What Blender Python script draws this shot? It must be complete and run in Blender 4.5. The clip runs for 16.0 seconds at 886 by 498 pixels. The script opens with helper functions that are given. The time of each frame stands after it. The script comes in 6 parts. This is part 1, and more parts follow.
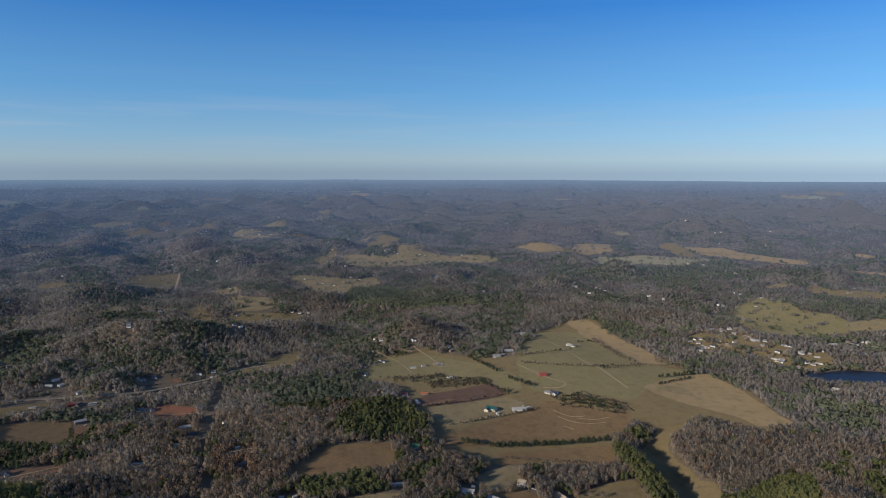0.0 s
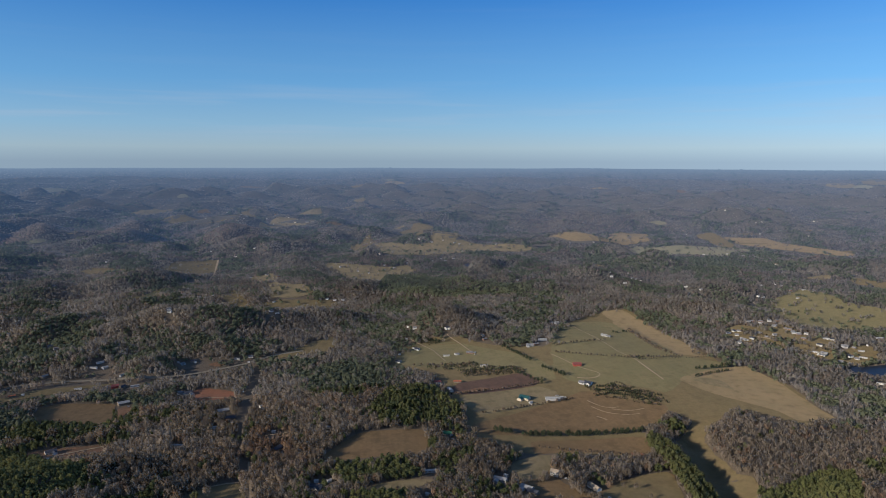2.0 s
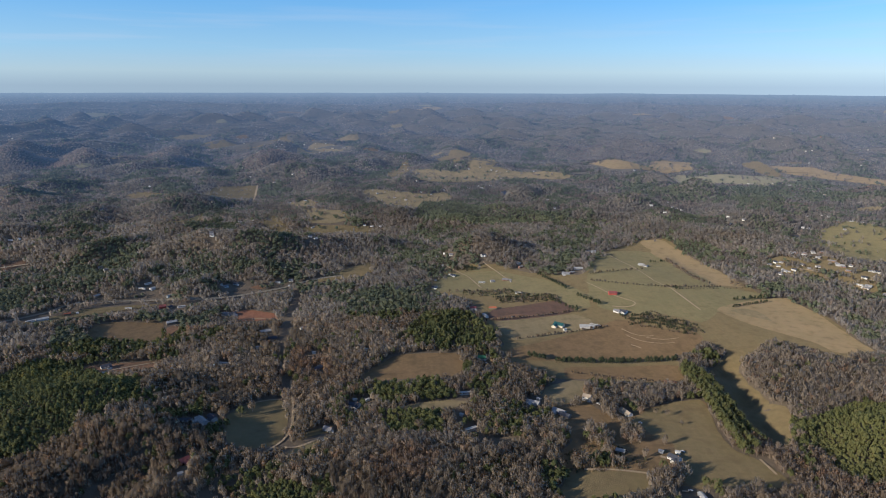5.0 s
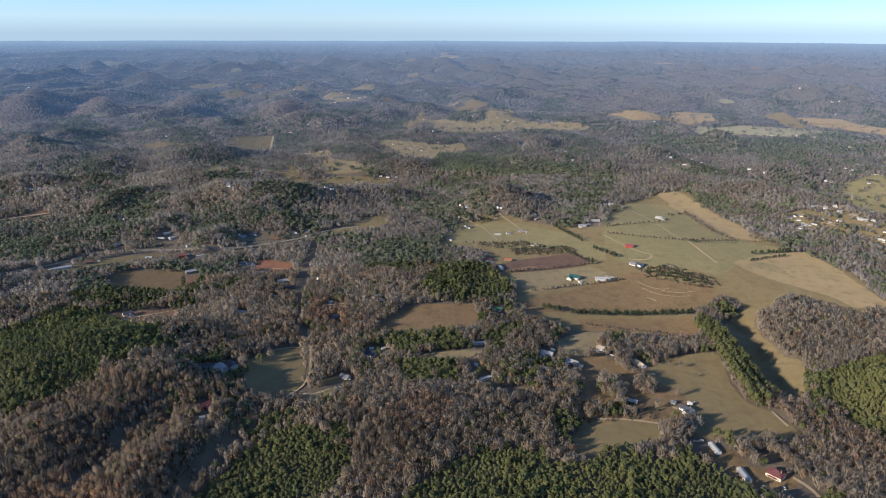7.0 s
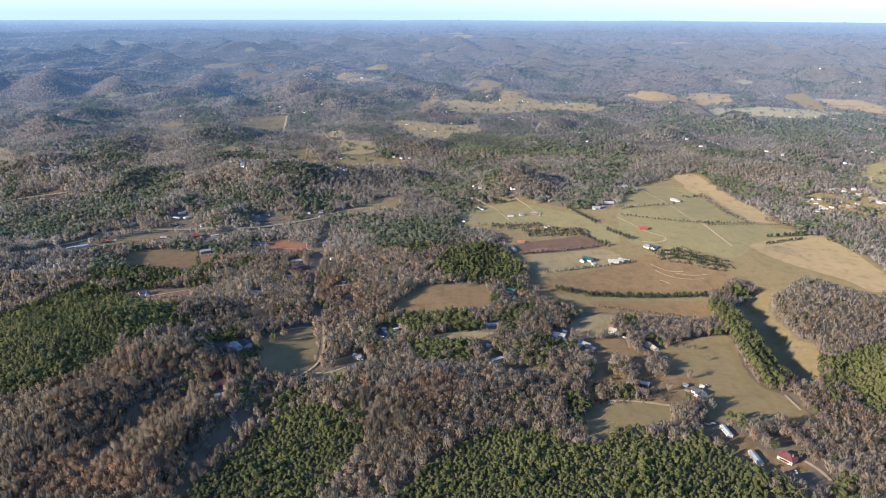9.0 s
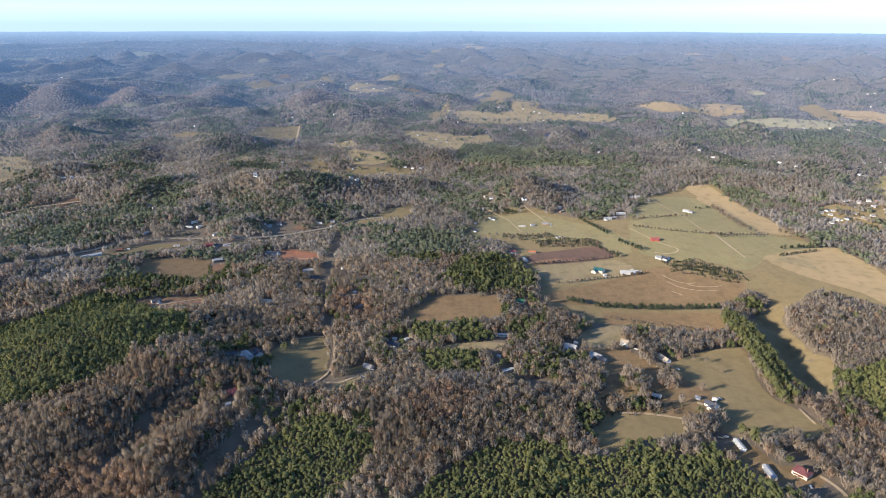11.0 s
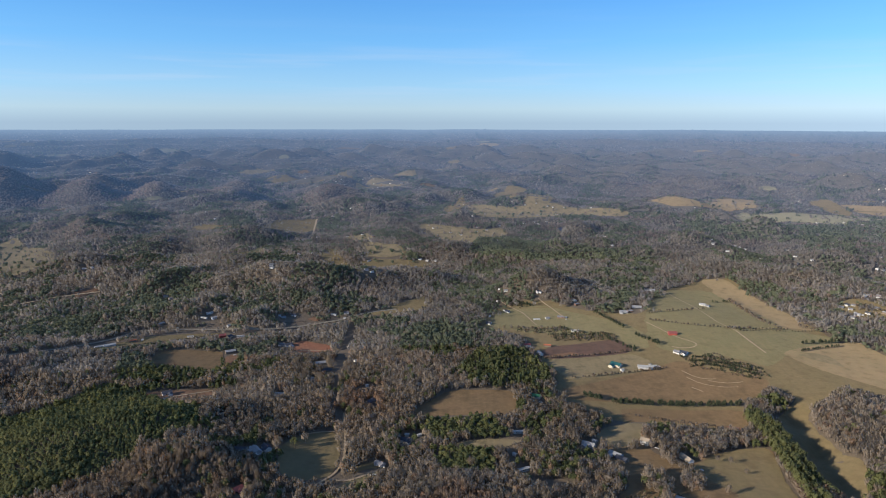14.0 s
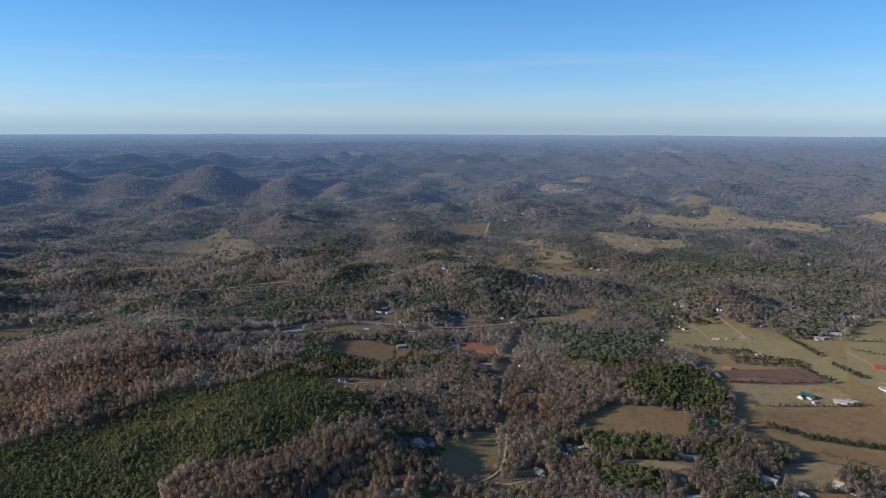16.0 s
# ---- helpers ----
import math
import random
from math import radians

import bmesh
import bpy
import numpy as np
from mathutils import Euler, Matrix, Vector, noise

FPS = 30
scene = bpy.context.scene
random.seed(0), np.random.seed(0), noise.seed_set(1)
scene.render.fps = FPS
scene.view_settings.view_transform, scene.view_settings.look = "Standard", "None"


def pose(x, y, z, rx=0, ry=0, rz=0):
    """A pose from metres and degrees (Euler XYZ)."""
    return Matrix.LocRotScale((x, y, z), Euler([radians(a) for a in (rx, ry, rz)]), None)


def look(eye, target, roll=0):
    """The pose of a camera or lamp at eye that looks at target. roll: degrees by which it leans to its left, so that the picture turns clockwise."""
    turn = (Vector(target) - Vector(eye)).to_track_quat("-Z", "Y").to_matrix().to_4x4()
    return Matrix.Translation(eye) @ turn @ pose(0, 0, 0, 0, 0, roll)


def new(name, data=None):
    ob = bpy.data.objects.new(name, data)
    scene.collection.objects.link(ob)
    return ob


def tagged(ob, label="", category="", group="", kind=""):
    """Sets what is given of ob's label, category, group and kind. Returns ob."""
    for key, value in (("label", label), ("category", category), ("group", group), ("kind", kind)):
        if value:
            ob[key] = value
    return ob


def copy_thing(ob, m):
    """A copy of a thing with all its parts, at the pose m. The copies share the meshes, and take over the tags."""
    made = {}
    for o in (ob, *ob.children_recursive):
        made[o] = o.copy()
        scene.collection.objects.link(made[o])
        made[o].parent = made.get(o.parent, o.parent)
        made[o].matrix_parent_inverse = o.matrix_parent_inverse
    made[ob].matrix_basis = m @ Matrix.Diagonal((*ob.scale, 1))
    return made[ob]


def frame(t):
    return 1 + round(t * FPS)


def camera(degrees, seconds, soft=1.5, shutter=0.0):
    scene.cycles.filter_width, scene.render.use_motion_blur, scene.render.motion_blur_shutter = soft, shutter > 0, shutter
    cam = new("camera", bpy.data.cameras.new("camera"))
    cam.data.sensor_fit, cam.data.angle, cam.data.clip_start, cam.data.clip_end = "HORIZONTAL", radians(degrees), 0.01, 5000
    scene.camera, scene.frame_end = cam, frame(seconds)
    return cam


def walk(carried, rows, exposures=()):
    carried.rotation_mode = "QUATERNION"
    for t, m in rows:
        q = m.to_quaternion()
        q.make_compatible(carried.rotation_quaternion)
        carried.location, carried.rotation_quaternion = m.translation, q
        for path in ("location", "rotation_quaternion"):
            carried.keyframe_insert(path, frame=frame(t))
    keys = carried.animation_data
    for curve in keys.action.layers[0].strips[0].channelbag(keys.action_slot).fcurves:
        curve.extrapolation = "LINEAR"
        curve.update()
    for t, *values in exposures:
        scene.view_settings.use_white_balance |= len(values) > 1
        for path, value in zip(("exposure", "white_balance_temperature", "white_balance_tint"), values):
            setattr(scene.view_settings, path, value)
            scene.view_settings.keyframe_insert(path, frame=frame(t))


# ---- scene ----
cam = camera(66.90, 16.0, soft=1.0, shutter=0.15)
PATH = [  # seconds, turn to the left, tilt up, roll, in degrees; the camera hovers on the spot
    (0, -8.11, -6.43, 0.14),
    (0.5, -7.20, -6.42, 0.14),
    (1, -6.44, -6.42, 0.14),
    (1.5, -5.82, -6.49, 0.15),
    (2, -5.19, -7.42, 0.15),
    (2.5, -4.63, -8.44, 0.15),
    (3, -4.06, -9.52, 0.15),
    (3.5, -3.54, -10.49, 0.16),
    (4, -2.98, -11.56, 0.17),
    (6.5, -0.97, -16.72, 0.18),
    (7, -0.64, -17.78, 0.18),
    (7.5, -0.33, -18.74, 0.16),
    (8, -0.03, -19.54, 0.17),
    (8.5, 0.25, -19.46, 0.16),
    (9, 0.51, -19.39, 0.16),
    (11.5, 1.75, -17.71, 0.11),
    (12, 1.99, -16.45, 0.11),
    (12.5, 2.18, -15.23, 0.10),
    (13, 2.36, -13.60, 0.11),
    (13.5, 2.57, -12.08, 0.11),
    (14, 2.77, -10.65, 0.10),
    (14.5, 2.94, -10.37, 0.11),
    (15, 5.71, -10.34, 0.14),
    (15.5, 10.82, -10.30, 0.18),
    (16, 17.48, -10.24, 0.21),
]
walk(cam, [(t, pose(0, 0, 400, 90 + tilt, 0, turn) @ pose(0, 0, 0, 0, 0, roll)) for t, turn, tilt, roll in PATH],
     exposures=[(t, stops, 6170, 10) for t, stops in ((0, 0.1), (1.5, 0.12), (3, 0.25), (4, 0.38), (6.5, 0.80), (7, 0.93), (8, 1.26), (9, 1.48), (11.5, 1.43), (12.5, 1.08), (13.5, 0.80), (14, 0.67), (16, 0.5))])

# ---- daylight: a low winter sun over the left shoulder ----
SUN_AZIMUTH, SUN_HEIGHT = 240.0, 19.5     # degrees from the view's north, clockwise; above the horizon
sun_data = bpy.data.lights.new("sun", "SUN")
sun_data.energy, sun_data.angle, sun_data.color = 5.2, radians(0.5), (1.0, 0.86, 0.68)
sun = new("sun", sun_data)
sun_way = Vector((math.sin(radians(SUN_AZIMUTH)) * math.cos(radians(SUN_HEIGHT)), math.cos(radians(SUN_AZIMUTH)) * math.cos(radians(SUN_HEIGHT)),
                  math.sin(radians(SUN_HEIGHT))))
sun.matrix_world = look(sun_way * 800, (0, 0, 0))
world = bpy.data.worlds.new("sky")
scene.world = world
world.use_nodes = True
wn, wl = world.node_tree.nodes, world.node_tree.links
sky = wn.new("ShaderNodeTexSky")
sky.sky_type, sky.sun_disc = "NISHITA", False
sky.sun_elevation, sky.sun_rotation = radians(SUN_HEIGHT), radians(SUN_AZIMUTH)
sky.altitude, sky.air_density, sky.dust_density, sky.ozone_density = 300, 1.0, 0.3, 3.0
# clear winter air: pale along the horizon, deep blue above, with a few thin streaks of cirrus
way = wn.new("ShaderNodeTexCoord")
part_xyz = wn.new("ShaderNodeSeparateXYZ")
wl.new(way.outputs["Generated"], part_xyz.inputs[0])
ramp = wn.new("ShaderNodeValToRGB")
wl.new(part_xyz.outputs[2], ramp.inputs[0])
stops = [(0.0, (0.35, 0.47, 0.585)), (0.02, (0.46, 0.61, 0.695)), (0.05, (0.35, 0.60, 0.81)), (0.11, (0.19, 0.48, 0.845)), (0.23, (0.055, 0.265, 0.72)), (0.45, (0.12, 0.235, 0.50)), (0.75, (0.14, 0.24, 0.46))]
while len(ramp.color_ramp.elements) < len(stops):
    ramp.color_ramp.elements.new(1.0)
for e, (at, c) in zip(ramp.color_ramp.elements, stops):
    e.position, e.color = at, (*c, 1)
gain = wn.new("ShaderNodeMix")
gain.data_type, gain.blend_type = "RGBA", "MULTIPLY"
gain.inputs[0].default_value, gain.inputs[7].default_value = 1.0, (10, 10, 10, 1)
wl.new(ramp.outputs[0], gain.inputs[6])
# the sky is a little paler on the side away from the sun and along the hazy west
side = wn.new("ShaderNodeMath")
side.operation = "MULTIPLY_ADD"
side.inputs[1].default_value, side.inputs[2].default_value = 0.5, 0.25
wl.new(part_xyz.outputs[0], side.inputs[0])
paler = wn.new("ShaderNodeMath")
paler.operation = "MULTIPLY_ADD"
paler.inputs[2].default_value = 1.0
wl.new(part_xyz.outputs[0], paler.inputs[0])
wl.new(side.outputs[0], paler.inputs[1])
tenfold = wn.new("ShaderNodeVectorMath")
tenfold.operation = "SCALE"
tenfold.inputs[0].default_value = (9.2, 9.2, 9.2)
wl.new(paler.outputs[0], tenfold.inputs["Scale"])
wl.new(tenfold.outputs[0], gain.inputs[7])
spread = wn.new("ShaderNodeMapping")
spread.inputs["Scale"].default_value = (2.2, 2.2, 42)
wl.new(way.outputs["Generated"], spread.inputs[0])
streak = wn.new("ShaderNodeTexNoise")
streak.inputs["Scale"].default_value, streak.inputs["Detail"].default_value = 1.5, 5
wl.new(spread.outputs[0], streak.inputs[0])
thin = wn.new("ShaderNodeMapRange")
thin.inputs[1].default_value, thin.inputs[2].default_value, thin.inputs[4].default_value = 0.52, 0.82, 0.4
wl.new(streak.outputs[0], thin.inputs[0])
cloud = wn.new("ShaderNodeMix")
cloud.data_type = "RGBA"
cloud.inputs[7].default_value = (5.2, 6.0, 7.2, 1)
band = wn.new("ShaderNodeValToRGB")
for k, (at, f) in enumerate(((0.02, 0.0), (0.05, 1.0), (0.085, 0.9), (0.12, 0.1))):
    e = band.color_ramp.elements[k] if k < 2 else band.color_ramp.elements.new(at)
    e.position, e.color = at, (f, f, f, 1)
wl.new(part_xyz.outputs[2], band.inputs[0])
veil = wn.new("ShaderNodeMath")
veil.operation = "MULTIPLY"
wl.new(thin.outputs[0], veil.inputs[0])
wl.new(band.outputs[0], veil.inputs[1])
wl.new(veil.outputs[0], cloud.inputs[0])
wl.new(gain.outputs[2], cloud.inputs[6])
blend = wn.new("ShaderNodeMix")
blend.data_type = "RGBA"
blend.inputs[0].default_value = 0.95
wl.new(sky.outputs[0], blend.inputs[6])
wl.new(cloud.outputs[2], blend.inputs[7])
wl.new(blend.outputs[2], wn["Background"].inputs[0])
wn["Background"].inputs[1].default_value = 0.077


EYE = 400.0          # height of the viewpoint over the valley floor
PLAIN, RIM, EDGE = 3400.0, 4900.0, 4843.0


def far_base(r):
    """The land climbs gently beyond the plain towards the skyline."""
    q = np.clip((r - PLAIN) / (RIM - PLAIN), 0, 0.999)
    d = np.where(q > 0, PLAIN + (RIM - PLAIN) * q / (1 - q), np.maximum(r, 1.0))
    d = np.minimum(d, 41200.0)
    return np.where(q > 0, EYE * (1 - r / d), 0.0)


HILLS = [  # east, north, height, half width, half depth
    (-464, 540, 20, 173, 173),
    (-502, 717, 11, 80, 93),
    (-361, 564, 12, 73, 29),
    (-324, 551, -9, 53, 21),
    (-244, 569, 11, 27, 27),
    (-260, 530, 11, 27, 27),
    (-227, 609, 11, 27, 27),
    (-272, 493, 11, 27, 27),
    (-2934, 2687, 85, 116, 159),
    (-2655, 2870, 108, 162, 187),
    (-2291, 3075, 143, 185, 204),
    (-1915, 3217, 99, 123, 169),
    (-1619, 3341, 83, 104, 157),
    (-1273, 3387, 67, 119, 158),
    (-745, 3332, 78, 120, 147),
    (-3069, 2543, 77, 97, 146),
    (149, 1558, 59, 83, 67),
    (262, 3169, 60, 200, 133),
    (618, 3042, 43, 147, 120),
    (919, 3128, 37, 173, 120),
    (-590, 3007, 53, 127, 120),
    (-400, 705, 29, 160, 147),
    (-67, 613, 16, 107, 80),
    (-849, 894, 40, 267, 160),
    (-709, 1773, 19, 187, 133),
    (-379, 1592, 24, 187, 93),
    (-887, 1582, 21, 187, 133),
    (-275, 1648, 21, 147, 80),
    (-364, 1529, 19, 120, 80),
    (458, 909, -17, 24, 40),
    (440, 816, -19, 24, 43),
    (419, 731, -17, 24, 43),
    (794, 3804, 46, 110, 60),
    (1002, 3706, 40, 100, 60),
    (1305, 3709, 44, 120, 60),
    (1546, 3666, 46, 120, 60),
    (1753, 3569, 40, 110, 60),
    (1972, 3416, 38, 130, 60),
    (84, 4265, 26, 110, 40),
    (521, 4158, 30, 130, 40),
    (1027, 4162, 28, 130, 40),
    (1538, 4091, 28, 140, 40),
    (1928, 3875, 26, 130, 40),
    (-285, 3265, 42, 95, 70),
    (-1620, 3999, 24, 110, 40),
    (-2037, 3921, 26, 120, 40),
    (-1109, 4172, 24, 110, 40),
]
WAVES = [(0.0046, 0.0029, 0.3), (-0.0035, 0.0051, 1.9), (0.0077, -0.0031, 4.0), (0.0017, 0.0089, 2.2), (-0.0098, -0.0047, 5.1),
         (0.0023, -0.0020, 0.9), (0.0128, 0.0039, 3.3), (-0.0054, 0.0122, 1.1)]

LAKE = (981, 1164)


def scatter_knobs():
    """Wooded knobs and short ridges, smaller to the eye the farther they lie: place, heading, half width and depth, height."""
    g = np.random.default_rng(14)
    rows = []
    level = []  # meadows and roads stay on level ground
    for _, line in FIELDS.values():
        c = np.mean(line, axis=0)
        level.append((*c, 0.75 * np.hypot(*(np.array(line) - c).T).max()))
    for width, _, line in ROADS.values():
        level += [(*p, 25.0) for p in line]
    level = np.array(level)
    for count, near, far, wide, deep, high in ((120, 700, 1800, (34, 80), (26, 50), (9, 20)), (260, 1700, 3400, (45, 120), (34, 60), (14, 32)), (520, 3400, 9500, (75, 220), (60, 120), (24, 54)), (190, 9500, 16000, (300, 900), (150, 300), (8, 24))):
        for _ in range(count):
            d = math.sqrt(g.uniform(near ** 2, far ** 2))
            a = math.radians(g.uniform(-60, 44))
            deg = math.degrees(a)
            if (-3 < deg < 37 and 840 < d < 1880) or (7 < deg < 37 and d < 920) or (deg > 29 and 1600 < d < 2450) or (0 < deg < 38 and 2950 < d < 3900):
                continue  # the farms lie on level ground
            q = max(0.0, (d - PLAIN) / (RIM - PLAIN))
            r = PLAIN + (RIM - PLAIN) * q / (1 + q) if q > 0 else d
            s = r / d
            e, n, half = r * math.sin(a), r * math.cos(a), s * g.uniform(*wide)
            row = (e, n, a + math.radians(g.uniform(-14, 14)) * (q < 1), half, max(13.0, g.uniform(*deep) / (1 + q) ** 2), s * g.uniform(*high))
            if r > 3200 or (np.hypot(level[:, 0] - e, level[:, 1] - n) > level[:, 2] + 0.7 * half).all():
                rows.append(row)
    return rows


def knobs(x, y, r):
    z = np.zeros(x.shape)
    if x.ndim == 0:
        if r < 550:
            return 0.0
        e, n, a, w, d, h = np.array(KNOBS).T
        u, v = (x - e) * np.cos(a) - (y - n) * np.sin(a), (x - e) * np.sin(a) + (y - n) * np.cos(a)
        return float((h * np.exp(-(u / w) ** 2 - (v / d) ** 2)).sum())
    for e, n, a, w, d, h in KNOBS:
        k = (np.abs(x - e) < 3.2 * max(w, d)) & (np.abs(y - n) < 3.2 * max(w, d))
        if k.any():
            u, v = (x[k] - e) * math.cos(a) - (y[k] - n) * math.sin(a), (x[k] - e) * math.sin(a) + (y[k] - n) * math.cos(a)
            z[k] += h * np.exp(-(u / w) ** 2 - (v / d) ** 2)
    return z


def height(x, y):
    x, y = np.asarray(x, float), np.asarray(y, float)
    r = np.hypot(x, y)
    z = far_base(r)
    wave = sum(np.sin(a * x + b * y + c) for a, b, c in WAVES)
    swell = np.interp(r, [400, 1200, 2400, 3200, 3900, 4500, 4800, 4900], [1.0, 2.9, 5.5, 5.5, 3.0, 1.6, 0.8, 0.3])
    z = z + swell * (wave + 1.5)
    z = z + knobs(x, y, r)
    for e, n, h, w, d in HILLS:
        a = math.atan2(e, n)
        u = (x - e) * math.cos(a) - (y - n) * math.sin(a)
        v = (x - e) * math.sin(a) + (y - n) * math.cos(a)
        z = z + h * np.exp(-(u / w) ** 2 - (v / d) ** 2)
    e, n = LAKE  # the lake lies in a level basin
    flat = np.exp(-((((x - e) / 170) ** 2 + ((y - n) / 110) ** 2) ** 2))
    return z + (0.5 - z) * flat


